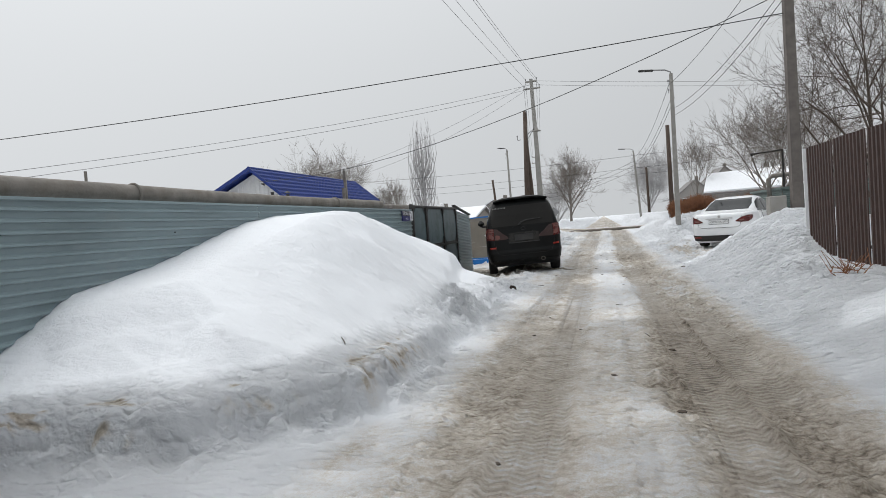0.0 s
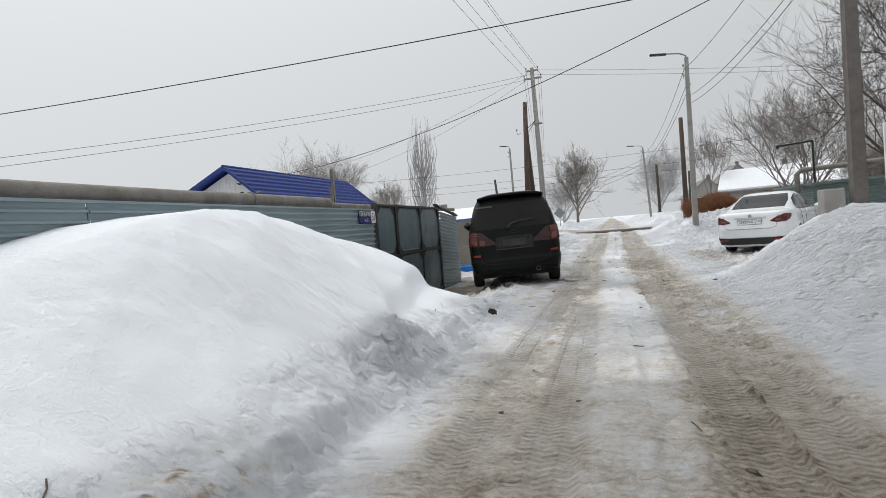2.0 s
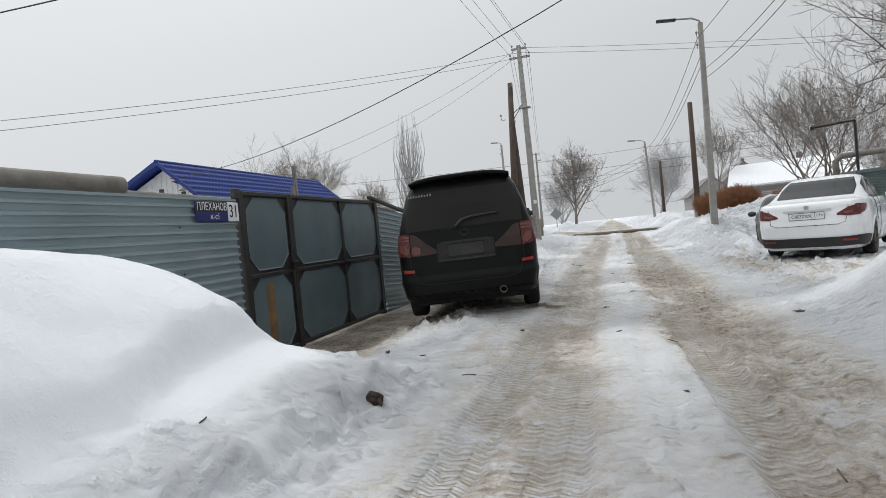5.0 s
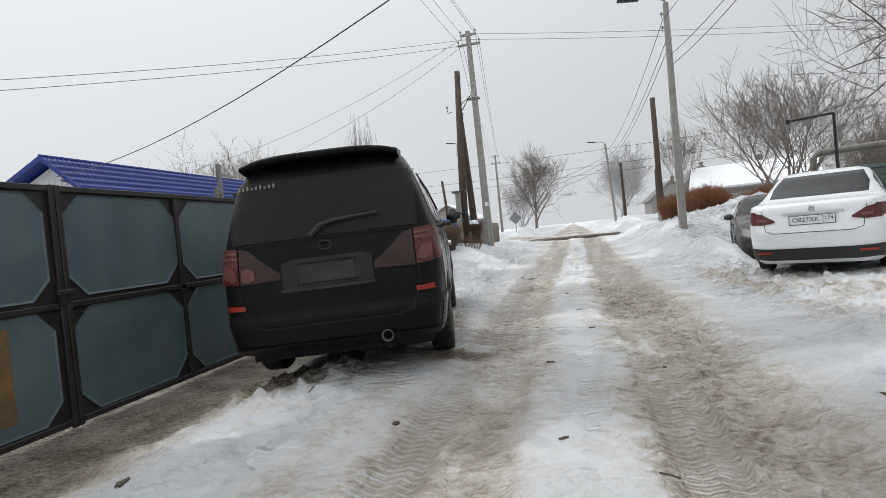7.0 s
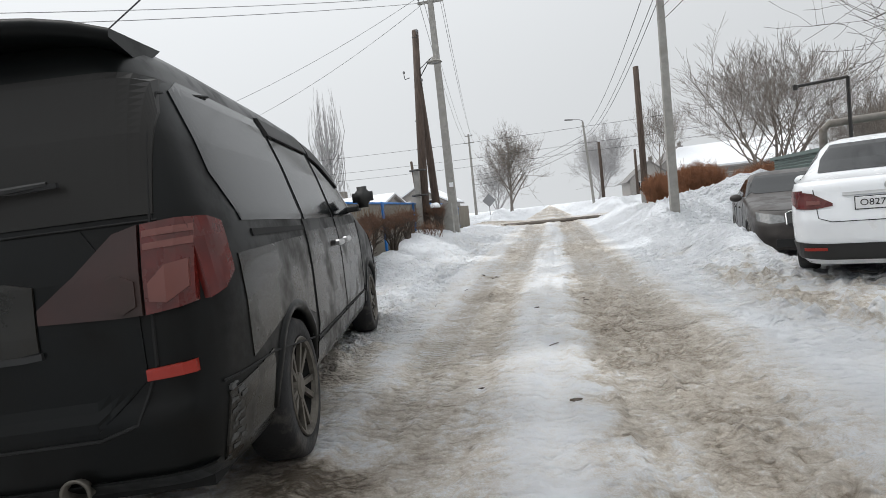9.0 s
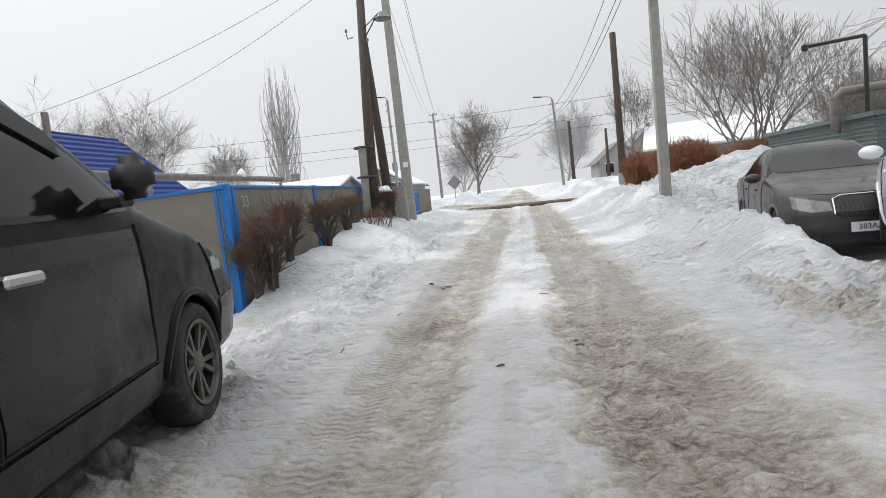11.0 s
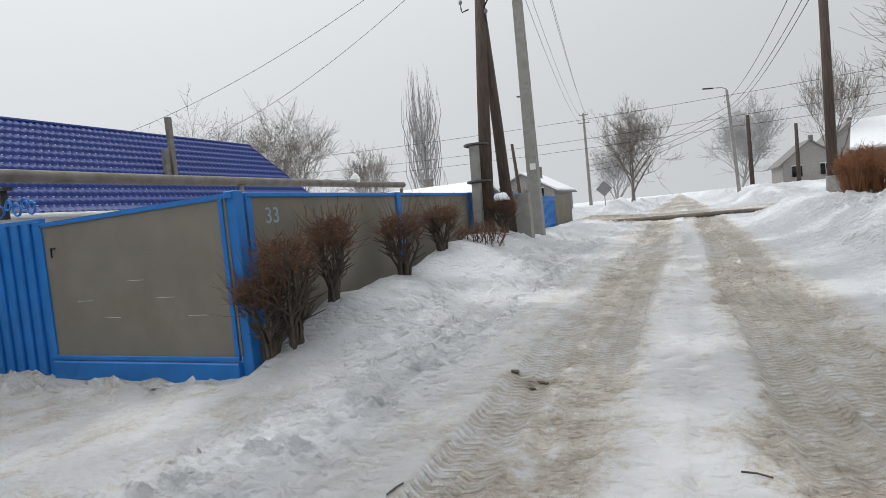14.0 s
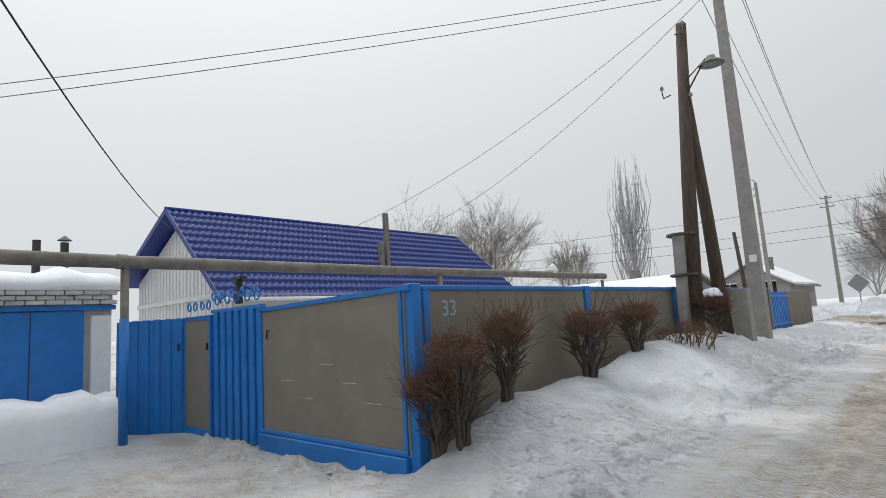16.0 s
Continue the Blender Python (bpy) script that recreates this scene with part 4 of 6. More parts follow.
    if plate_rear:
        number_plate(c, pose(0, H.rear(0, 0.77, 0.016).y, 0.765), words)
    else:
        number_plate(c, pose(0, H.front(0, 0.42, 0.03).y, 0.42, 0, 0, 180), words)
    g = part("grille", H.patch([(-0.38, 0.56, 0.74), (-0.3, 0.53, 0.77), (0.3, 0.53, 0.77), (0.38, 0.56, 0.74)], "front", e=0.008), INK, c, "black grille with chrome rim")
    for k in range(15):
        a = -0.33 + 0.66 * k / 14
        part("grille_bar", H.patch([(a - 0.006, 0.56, 0.74), (a + 0.006, 0.56, 0.74)], "front", e=0.018, nz=2), TRIM, g)
    part("grille_rim", H.line([(-0.4, 0.58), (-0.39, 0.75), (-0.3, 0.785), (0.3, 0.785), (0.39, 0.75), (0.4, 0.58)], "front", e=0.012, r=0.012), CHROME, g)
    part("air_intake", H.patch([(-0.55, 0.24, 0.36), (0.55, 0.24, 0.36)], "front", e=0.008), TRIM, c)
    part("bonnet_seam", H.line([(-0.72, 0.82), (-0.4, 0.8), (0.4, 0.8), (0.72, 0.82)], "front", e=0.003, r=0.004), UNDER, c)
    return c


van()
sedan(pose(3.62, 18.72, gz(3.6, 18.7) - 0.01, 0, 0, -27), CARWHITE, "clean white sedan with black lower bumper parked on snow", "white_sedan", ("O827XK", "174"))
sedan(pose(4.78, 24.95, -0.2, 0, 0, 168), CARBROWN, "dirty brown-grey sedan parked behind the snow bank", "brown_sedan", ("383AA", "174"), False, False)

# ---- sheet fence and grey gates on the street's west side ----
def ribbed(length, z0, z1, period=0.088, depth=0.03, lift=0.0):
    """A sheet with level ribs, standing along y from 0, facing +x; lift: by how much its far end is lower."""
    bm = bmesh.new()
    prof = []
    z = z0
    while z < z1 - 0.001:
        for dz, dx in ((0.0, 0.0), (0.062, 0.004), (0.068, depth), (0.09, depth), (0.112, 0.002)):
            if z + dz * period / 0.115 < z1:
                prof.append((dx, z + dz * period / 0.115))
        z += period
    prof.append((0.0, z1))
    n = max(2, int(length / 0.6))
    rows = []
    for i in range(n + 1):
        y = length * i / n
        wob = 0.004 * math.sin(i * 1.9)
        rows.append([(dx + wob, y, zz - lift * i / n) for dx, zz in prof])
    grid(bm, rows)
    g = bmesh.ops.extrude_face_region(bm, geom=bm.faces[:])["geom"]
    bmesh.ops.translate(bm, vec=(-0.006, 0, 0), verts=[v for v in g if isinstance(v, bmesh.types.BMVert)])
    return bm


fence = thing("sheet_fence", pose(-4.12, -6.0, 0), "blue-grey ribbed metal sheet fence beside the snow pile", "fence")
for y0, y1 in ((-6.0, -0.2), (-0.2, 6.18), (6.18, 11.98)):
    s = part("sheet", ribbed(y1 - y0 - 0.012, -0.25, 1.64), ZINC, fence)
    s.matrix_local = pose(0, y0 + 6.0, 0)
    for k in range(3):
        for z in (0.42, 0.88, 1.34):
            part("screw", lathe(bmesh.new(), [(0.009, 0), (0.008, 0.006), (0.001, 0.008)], 6), INK, s).matrix_local = pose(0.02, 0.9 + k * 2.0, z + 0.01 * k, 0, 90, 0)
part("top_rail", boxes((-0.03, 0, 1.64, 0.028, 17.98, 1.665)), ZINC, fence)
part("fence_post", boxes((-0.09, 6.0, -0.4, -0.03, 6.06, 1.62)), GATEFRAME, fence)
part("fence_post", boxes((-0.09, 12.1, -0.4, -0.03, 12.16, 1.62)), GATEFRAME, fence)
part("rust_patch", boxes((0.03, 16.95, 0.3, 0.034, 17.02, 0.52), (0.03, 16.7, 0.5, 0.034, 17.1, 0.515), (0.03, 16.8, 0.4, 0.034, 17.0, 0.412)), RUST, fence, "rust-stained patch")

pipe = thing("heating_pipe", pose(-4.27, 0, 0), "thick weathered heating pipe running along the fence top", "pipe")
part("pipe_run", tube(bmesh.new(), [(0, -7 + k * 1.6, 1.745 + 0.012 * math.sin(k * 1.3)) for k in range(12)], 0.085, 14), PIPE, pipe, "", True)
for y in (0.5, 4.4, 8.6):
    part("pipe_post", tube(bmesh.new(), [(0.0, y, -0.3), (0, y, 1.7)], 0.035, 8), PIPE, pipe)
    part("pipe_clamp", tube(bmesh.new(), [(0.095 * math.cos(a), y, 1.745 + 0.095 * math.sin(a)) for a in [k * math.pi / 8 for k in range(17)]], 0.012, 5), PIPE, pipe)
part("pin", tube(bmesh.new(), [(0, 3.9, 1.8), (0, 3.9, 1.92)], 0.012, 6), PIPE, pipe)

# street sign
sign = thing("house_sign", pose(-4.085, 11.66, 1.52, 0, 0, 0), "blue and white street name sign with house number", "sign")
NAVY = mat("navy_enamel", (0.02, 0.022, 0.13), 0.35, noise_amt=0.08)
SIGNWHITE = mat("white_enamel", (0.72, 0.73, 0.76), 0.35, noise_amt=0.05)
part("name_plate", boxes((0, -0.37, -0.105, 0.014, 0.128, 0.105), bevel=0.004), NAVY, sign, "navy name plate")
part("number_plate", boxes((0, 0.132, -0.105, 0.014, 0.315, 0.105), bevel=0.004), SIGNWHITE, sign, "white number plate")
part("name_band", boxes((0.014, -0.36, -0.005, 0.0155, 0.124, 0.1)), INK, sign, "black upper band")
text_part("ПЛЕХАНОВ", 0.108, pose(0.017, -0.118, 0.047, 90, 0, 90) @ Matrix.Diagonal((0.78, 1.05, 1, 1)), SIGNWHITE, sign)
text_part("к-сі", 0.085, pose(0.017, -0.09, -0.056, 90, 0, 90), SIGNWHITE, sign)
text_part("31", 0.19, pose(0.017, 0.222, 0.0, 90, 0, 90) @ Matrix.Diagonal((0.8, 1.05, 1, 1)), INK, sign)


gate = thing("yard_gate", pose(-4.12, 12.0, 0), "closed steel yard gate with black frame and grey-blue panels", "gate")
cols = ((0.15, 0.97), (1.13, 2.5), (2.58, 3.84))
for leaf, (y0, y1) in enumerate(((0.06, 1.075), (1.085, 3.9))):
    f = part("gate_leaf", boxes((-0.02, y0, -0.22, 0.0, y1, 1.76)), GATEFRAME, gate, "black steel frame leaf")
    mine = cols[:1] if leaf == 0 else cols[1:]
    for a, b in mine:
        for z0, z1 in ((-0.16, 0.74), (0.83, 1.7)):
            bm = bmesh.new()
            c = 0.16 if b - a < 1 else 0.19
            poly = [(a + c, z0), (b - c, z0), (b, z0 + c), (b, z1 - c), (b - c, z1), (a + c, z1), (a, z1 - c), (a, z0 + c)]
            ring = []
            for k, (yy, zz) in enumerate(poly):
                cx, cz = (a + b) / 2, (z0 + z1) / 2
                ring.append(((0.012, yy, zz), (0.004, yy + (cx - yy) * 0.04, zz + (cz - zz) * 0.04)))
            vs = [(bm.verts.new(p), bm.verts.new(q), bm.verts.new((-0.001, *p[1:]))) for p, q in ring]
            for i in range(8):
                j = (i + 1) % 8
                bm.faces.new((vs[i][0], vs[j][0], vs[j][1], vs[i][1]))
                bm.faces.new((vs[i][2], vs[j][2], vs[j][0], vs[i][0]))
            bm.faces.new([v[1] for v in vs])
            part("gate_panel", bm, GATEPANEL, f)
    for y in (y0, y1 - 0.05):
        part("stile", boxes((0.0, y, -0.24, 0.035, y + 0.05, 1.77), bevel=0.006), GATEFRAME, f)
    for z in (-0.22, 0.745, 1.715):
        part("rail", boxes((0.0, y0 + 0.05, z, 0.03, y1 - 0.05, z + 0.05), bevel=0.006), GATEFRAME, f)
part("rail_post", boxes((0.0, 2.5, -0.17, 0.03, 2.56, 1.715)), GATEFRAME, gate)
part("latch", boxes((0.036, 0.98, 0.86, 0.07, 1.14, 0.9), (0.036, 1.02, 0.78, 0.06, 1.06, 0.86), bevel=0.006), GATEFRAME, gate)
part("rust_streak", boxes((0.0055, 0.42, -0.05, 0.007, 0.58, 0.66)), RUST, gate, "ochre rust streak")
part("header_board", boxes((-0.02, -0.05, 1.67, 0.04, 0.055, 1.785), bevel=0.004), GATEFRAME, gate)
part("gate_post", boxes((-0.1, 0.0, -0.3, 0.05, 0.055, 1.665)), GATEFRAME, gate)
part("gate_post", boxes((-0.1, 3.905, -0.3, 0.02, 3.99, 1.78)), GATEFRAME, gate)
side = thing("side_fence", pose(-4.1, 16.0, 0), "ribbed grey metal fence piece with a sloping dark cap", "fence")
part("sheet", ribbed(1.6, -0.25, 1.66, lift=0.14), ZINC, side)
part("cap", extrude_poly(bmesh.new(), [(-0.05, -0.3, 1.8), (-0.05, 1.62, 1.54), (-0.05, 1.62, 1.58), (-0.05, -0.3, 1.84)], (0.09, 0, 0)), GATEFRAME, side, "black sloping cap")
s = part("sheet", ribbed(5.6, -0.35, 1.5), ZINC, side)
s.matrix_local = pose(-0.02, 1.6, 0, 0, 0, 90)

# ---- brown fence ----
bf = thing("brown_fence", pose(3.36, 11.0, 0), "dark brown profiled steel fence with a white end post", "fence")
for k in range(12):
    bm = bmesh.new()
    prof = []
    y = 0.0
    while y < 1.14:
        prof += [(0.0, y), (0.0, y + 0.045), (-0.03, y + 0.06), (-0.03, y + 0.1)]
        y += 0.115
    grid(bm, [[(dx, -yy, z) for dx, yy in prof] for z in (0.1, 1.1, 2.08)])
    g = bmesh.ops.extrude_face_region(bm, geom=bm.faces[:])["geom"]
    bmesh.ops.translate(bm, vec=(0.005, 0, 0), verts=[v for v in g if isinstance(v, bmesh.types.BMVert)])
    part("sheet", bm, BROWN, bf).matrix_local = pose(0.001 * (k % 2), -0.03 - k * 1.145, 0.008 * math.sin(k * 2.1))
part("end_post", boxes((-0.05, 0.0, 0.1, 0.02, 0.035, 2.08)), WHITEPAINT, bf, "white end trim")
for z in (0.5, 1.6):
    part("fence_rail", boxes((0.008, -13.7, z, 0.04, 0, z + 0.04)), GATEFRAME, bf)

# ---- blue and beige yard front of the neighbour ----
NUMBER = mat("pale_blue_chalk", (0.3, 0.42, 0.5), 0.8)


def panel_fence(name, m, length, z0, z1, label, skirt=False, slope=0.0):
    f = thing(name, m, label, "fence")
    p = part("concrete_panel", extrude_poly(bmesh.new(), [(0.09, 0, z0), (length - 0.0, 0, z0), (length, 0, z1 - slope), (0.09, 0, z1)], (0, 0.07, 0)), PANEL, f)
    part("top_rail", extrude_poly(bmesh.new(), [(0.0, -0.02, z1), (length, -0.02, z1 - slope), (length, -0.02, z1 - slope + 0.05), (0, -0.02, z1 + 0.05)], (0, 0.11, 0)), BLUE, f, "blue painted rail")
    return f, p


corner = (-4.0, 22.0)
# wide side panel, facing the driveway
f, p = panel_fence("driveway_panel", pose(-4.0, 22.0, 0, 0, 0, 180), 2.92, -0.08, 1.5, "beige concrete fence panel framed in blue paint", slope=0.06)
part("corner_post", boxes((-0.02, -0.09, -0.5, 0.12, 0.04, 1.57), bevel=0.01), BLUE, f).matrix_local = pose(0, 0.02, 0)
part("end_strip", boxes((2.89, -0.0, -0.1, 2.95, 0.09, 1.47)), BLUE, f)
part("side_strip", boxes((0.12, 0.07, -0.1, 0.17, 0.09, 1.5)), BLUE, f)
part("skirt_beam", boxes((0.12, 0.03, -0.36, 2.95, 0.12, -0.14), bevel=0.012), BLUE, f, "blue painted beam")
part("skirt_rail", boxes((0.12, 0.05, -0.13, 2.95, 0.1, -0.08), bevel=0.006), BLUE, f)
for k in range(5):
    part("scratch", boxes((0.5 + 0.42 * k, 0.07, 0.35 + 0.2 * (k % 3), 0.75 + 0.42 * k, 0.0715, 0.353 + 0.2 * (k % 3))), WHITEPAINT, p)
part("hook", boxes((2.7, 0.07, 1.18, 2.78, 0.085, 1.19), (2.77, 0.07, 1.08, 2.78, 0.085, 1.18)), GATEFRAME, f)

# blue slatted part with scrolls
bars = thing("blue_slat_gate", pose(-6.95, 22.0, 0, 0, 0, 180), "bright blue sheet metal gate with scrollwork on top", "gate")
for k in range(7):
    x = 0.02 + k * 0.215
    part("slat", boxes((x, -0.01, -0.34, x + 0.13, 0.05, 1.52 + 0.0 * k), bevel=0.012), BLUE, bars)
    part("slat_web", boxes((x + 0.13, 0.0, -0.33, x + 0.215, 0.012, 1.5)), BLUE, bars)
part("top_bar", boxes((0.0, -0.02, 1.5, 1.53, 0.045, 1.555), bevel=0.008), BLUE, bars)
part("mail_slot", boxes((1.28, 0.052, 1.28, 1.36, 0.065, 1.44), bevel=0.004), BLUE, bars)
part("bar_foot", boxes((0.6, -0.01, -0.42, 0.66, 0.05, -0.33), (1.1, -0.01, -0.42, 1.16, 0.05, -0.33)), BLUE, bars)


def scroll(parent, x, z, r, flip):
    pts = []
    for k in range(22):
        a = k * 0.42
        rr = r * (1 - 0.03 * k)
        pts.append((x + flip * rr * math.cos(a + 0.8), 0.02, z + rr * math.sin(a + 0.8) + 0.004 * k))
    part("scroll", tube(bmesh.new(), pts, 0.014, 5), BLUE, parent)


for k in range(5):
    scroll(bars, 0.15 + k * 0.3, 1.66, 0.1, 1 if k % 2 else -1)
    scroll(bars, 0.29 + k * 0.3, 1.72, 0.075, -1 if k % 2 else 1)
for k in range(4):
    scroll(bars, 1.65 + k * 0.24, 1.6, 0.085, 1 if k % 2 else -1)
part("lamp_box", boxes((0.7, -0.05, 1.6, 0.78, 0.03, 1.95), (0.6, -0.06, 1.95, 0.88, 0.04, 1.99)), GATEFRAME, bars, "dark lamp bracket")

wicket = thing("wicket_gate", pose(-8.47, 22.0, 0, 0, 0, 180), "beige wicket gate leaf in a blue frame", "gate")
part("leaf", boxes((0.06, 0.0, -0.24, 0.93, 0.05, 1.42)), PANEL, wicket)
part("frame_top", boxes((0.0, -0.01, 1.42, 1.0, 0.06, 1.48)), BLUE, wicket)
part("frame_bottom", boxes((0.0, -0.01, -0.36, 1.0, 0.06, -0.24)), BLUE, wicket)
part("frame_side", boxes((0.0, -0.01, -0.24, 0.06, 0.06, 1.42)), BLUE, wicket)
part("frame_side", boxes((0.93, -0.01, -0.24, 1.0, 0.06, 1.42)), BLUE, wicket)
part("latch", boxes((0.1, 0.051, 0.95, 0.13, 0.075, 1.06)), GATEFRAME, wicket)

door = thing("blue_gate_leaf", pose(-9.46, 21.95, 0, 0, 0, 219), "bright blue corrugated gate leaf standing half open", "gate")
for k in range(6):
    part("slat", boxes((0.01 + k * 0.19, 0.0, -0.38, 0.125 + k * 0.19, 0.035, 1.48), bevel=0.01), BLUE, door)
    part("slat_web", boxes((0.125 + k * 0.19, 0.004, -0.37, 0.2 + k * 0.19, 0.014, 1.47)), BLUE, door)
part("handle", boxes((0.05, 0.036, 0.95, 0.08, 0.06, 1.07)), GATEFRAME, door)

# street side panels
sf = thing("street_panel_fence", pose(-4.0, 22.0, 0), "beige concrete panel fence with bright blue posts and rail", "fence")
for k, (a, b) in enumerate(((0.12, 3.4), (3.54, 6.66), (6.8, 9.9), (10.0, 13.3))):
    part("concrete_panel", boxes((-0.09, a, -0.4, -0.02, b, 1.5)), PANEL, sf)
    part("top_rail", boxes((-0.11, a, 1.5, 0.005, b, 1.55), bevel=0.008), BLUE, sf)
    part("post", boxes((-0.1, b, -0.4, 0.02, b + 0.14, 1.56), bevel=0.012), BLUE if k < 2 else PANEL, sf)
part("post_strip", boxes((-0.02, 0.12, 0.2, 0.0, 0.2, 1.5)), BLUE, sf)
part("base_rail", boxes((-0.02, 3.6, 0.1, 0.02, 5.6, 0.2)), BLUE, sf)
text_part("33", 0.24, pose(-0.018, 0.52, 1.3, 90, 0, 90), NUMBER, sf, "house_number")
for k in range(9):
    part("graffiti_mark", boxes((-0.0195, 1.1 + 0.16 * k, 1.22 + 0.03 * (k % 3), -0.018, 1.13 + 0.16 * k, 1.4 - 0.03 * (k % 2))), RUST, sf, "faint ochre scrawl")
far = thing("far_blue_fence", pose(-4.0, 35.4, 0), "far blue railing gate between beige fence panels", "fence")
for k in range(12):
    part("bar", boxes((-0.06, 0.05 + k * 0.17, 0.2, -0.03, 0.12 + k * 0.17, 1.45)), BLUE, far)
part("rail", boxes((-0.08, 0, 1.3, -0.02, 2.1, 1.36), (-0.08, 0, 0.5, -0.02, 2.1, 0.56)), BLUE, far)
part("concrete_panel", boxes((-0.09, 2.15, 0.0, -0.02, 5.2, 1.45)), PANEL, far)
part("concrete_panel", boxes((-8.0, 5.2, 0.0, -0.02, 5.27, 1.45)), PANEL, far)

# gas pipe on posts across the neighbour's yard
gp = thing("yard_gas_pipe", pose(-9.3, 21.0, 0), "weathered grey yard pipe carried on steel posts", "pipe")
part("pipe_run", tube(bmesh.new(), [(0.25, -9.0, 2.42), (0, -0.02, 2.36), (-0.05, 5, 2.37), (-0.1, 15.6, 2.42)], 0.105, 14), PIPE, gp, "", True)
part("pipe_joint", tube(bmesh.new(), [(0.002, -0.12, 2.36), (0, 0.02, 2.36)], 0.118, 14), PIPE, gp, "", True)
for y, lo, mt in ((0.0, -0.45, PIPE), (7.0, -0.3, PIPE), (15.2, -0.3, PIPE)):
    part("pipe_post", tube(bmesh.new(), [(0.0, y, lo), (0, y, 2.28)], 0.06, 10), mt, gp, "", True)
part("blue_sleeve", tube(bmesh.new(), [(0.0, 0, -0.44), (0, 0, 1.5)], 0.066, 10), BLUE, gp, "blue painted lower post", True)
rag = part("rag", lathe(bmesh.new(), [(0.001, -0.1), (0.14, -0.1), (0.17, 0.0), (0.1, 0.12), (0.001, 0.2)], 9), WHITEPAINT, gp, "white rag on the pipe")
rag.matrix_local = pose(-0.08, 12.2, 2.56, 4, 7, 0)

# ---- garage and low wall ----
BRICKW = mat("whitewashed_brick", (0.5, 0.49, 0.47), 0.85, noise_amt=0.12, noise_scale=5, bump=0.4, dirt=(0.36, 0.34, 0.31), dirt_amt=0.35, rnd=0.1)
ga = thing("garage", pose(-10.5, 21.2, 0), "whitewashed brick garage with a bright blue door, snow on its roof", "garage")
part("wall", boxes((-5.5, -9, -0.4, -0.06, 0, 1.7)), BRICKW, ga)
part("door", boxes((-0.06, -4.2, -0.35, 0.0, -0.42, 1.68)), BLUE, ga, "bright blue garage door")
for k in range(2):
    part("door_seam", boxes((0.0, -2.35 + 1.2 * k, -0.3, 0.004, -2.335 + 1.2 * k, 1.66)), GATEFRAME, ga)
part("pillar", boxes((-0.06, -0.32, -0.35, 0.05, -0.03, 1.6), bevel=0.01), WHITEPAINT, ga, "whitewashed pillar")
part("lintel", boxes((-0.05, -9, 1.7, 0.03, 0.04, 1.78)), BLUE, ga)
part("parapet_core", boxes((-5.5, -9, 1.78, -0.02, 0.0, 2.02)), BRICKW, ga)
brick = boxes((-0.03, 0.005, 0.004, 0.075, 0.245, 0.072), bevel=0.006)
first = None
for row in range(3):
    for k in range(30):
        ob = part("brick", brick, BRICKW, ga) if first is None else new("brick", first)
        if first is None:
            first = ob.data
        ob.parent = ga
        ob.matrix_local = pose(0.02 * (row == 2) + 0.008 * ((k * 7 + row * 3) % 4) - 0.01, -7.6 + k * 0.255 - 0.12 * (row % 2), 1.785 + 0.077 * row)
bm = bmesh.new()
rows = []
for i in range(26):
    y = -9.1 + 9.25 * i / 25
    e = 0.06 * math.sin(i * 1.7) + 0.04 * math.sin(i * 3.1)
    rows.append([(0.06, y, 2.02), (0.1 + e * 0.3, y, 2.1), (0.0, y, 2.24 + e * 0.5), (-0.8, y, 2.42 + e), (-3, y, 2.5), (-5.5, y, 2.4), (-5.55, y, 2.02)])
grid(bm, rows)
bm.faces.new([bm.verts.new(p) for p in rows[-1]])
part("roof_snow", bm, SNOW, ga, "thick snow on the roof", True)
for x, y, h in ((-2.5, -0.6, 3.2), (-2.0, -0.25, 3.1)):
    part("stove_pipe", tube(bmesh.new(), [(x, y, 2.3), (x, y, h)], 0.07, 10), GATEFRAME, ga)
part("pipe_cowl", lathe(bmesh.new(), [(0.13, 0.0), (0.001, 0.1)], 12), GATEFRAME, ga).matrix_local = pose(-2.0, -0.25, 3.14)
bm = bmesh.new()
rows = []
for i in range(34):
    y = 1.9 * i / 33 * 3
    n1, n2 = 0.05 * math.sin(i * 1.3) + 0.03 * math.sin(i * 2.9), 0.04 * math.sin(i * 2.1 + 1)
    top = 0.38 + n1 - 0.0 * i
    rows.append([(0.1 + n2, y, -0.45), (0.06 + n2, y, -0.1), (0.04 + n1 * 0.5, y, 0.12), (-0.04 + n2, y, top - 0.06), (-0.2, y, top), (-0.55, y, top + 0.03), (-0.9, y, 0.3), (-0.95, y, -0.45)])
grid(bm, rows)
bm.faces.new([bm.verts.new(p) for p in rows[-1]])
wallsnow = part("snow_heap", bm, SNOW, None, "", True)
wallsnow.matrix_world = pose(-9.55, 15.3, 0)
tagged(wallsnow, "shovelled snow heaped in front of the garage", "snow heap")

# ---- blue-roofed house ----
ho = thing("blue_roof_house", pose(-16.6, 24.4, 0), "white house with an ultramarine metal tile roof", "house")
L, EZ, RZ, EX = 12.5, 2.05, 4.86, 3.35
part("wall", extrude_poly(bmesh.new(), [(-3.6, 0.5, -0.3), (EX - 0.45, 0.5, -0.3), (EX - 0.45, 0.5, 2.3), (0, 0.5, 4.66), (-3.6, 0.5, 2.98)], (0, L - 1.0, 0)), SIDING, ho, "white clad wall")
for k in range(26):
    x = -3.5 + k * 0.245
    top = (4.62 + 0.47 * x) if x < 0 else (4.62 - 0.82 * x)
    part("siding_batten", boxes((x, 0.478, -0.2, x + 0.016, 0.5, min(top, 4.5) - 0.06)), SIDING, ho)
part("belt_board", boxes((-3.6, 0.44, 2.15, EX - 0.45, 0.5, 2.27)), SIDING, ho)


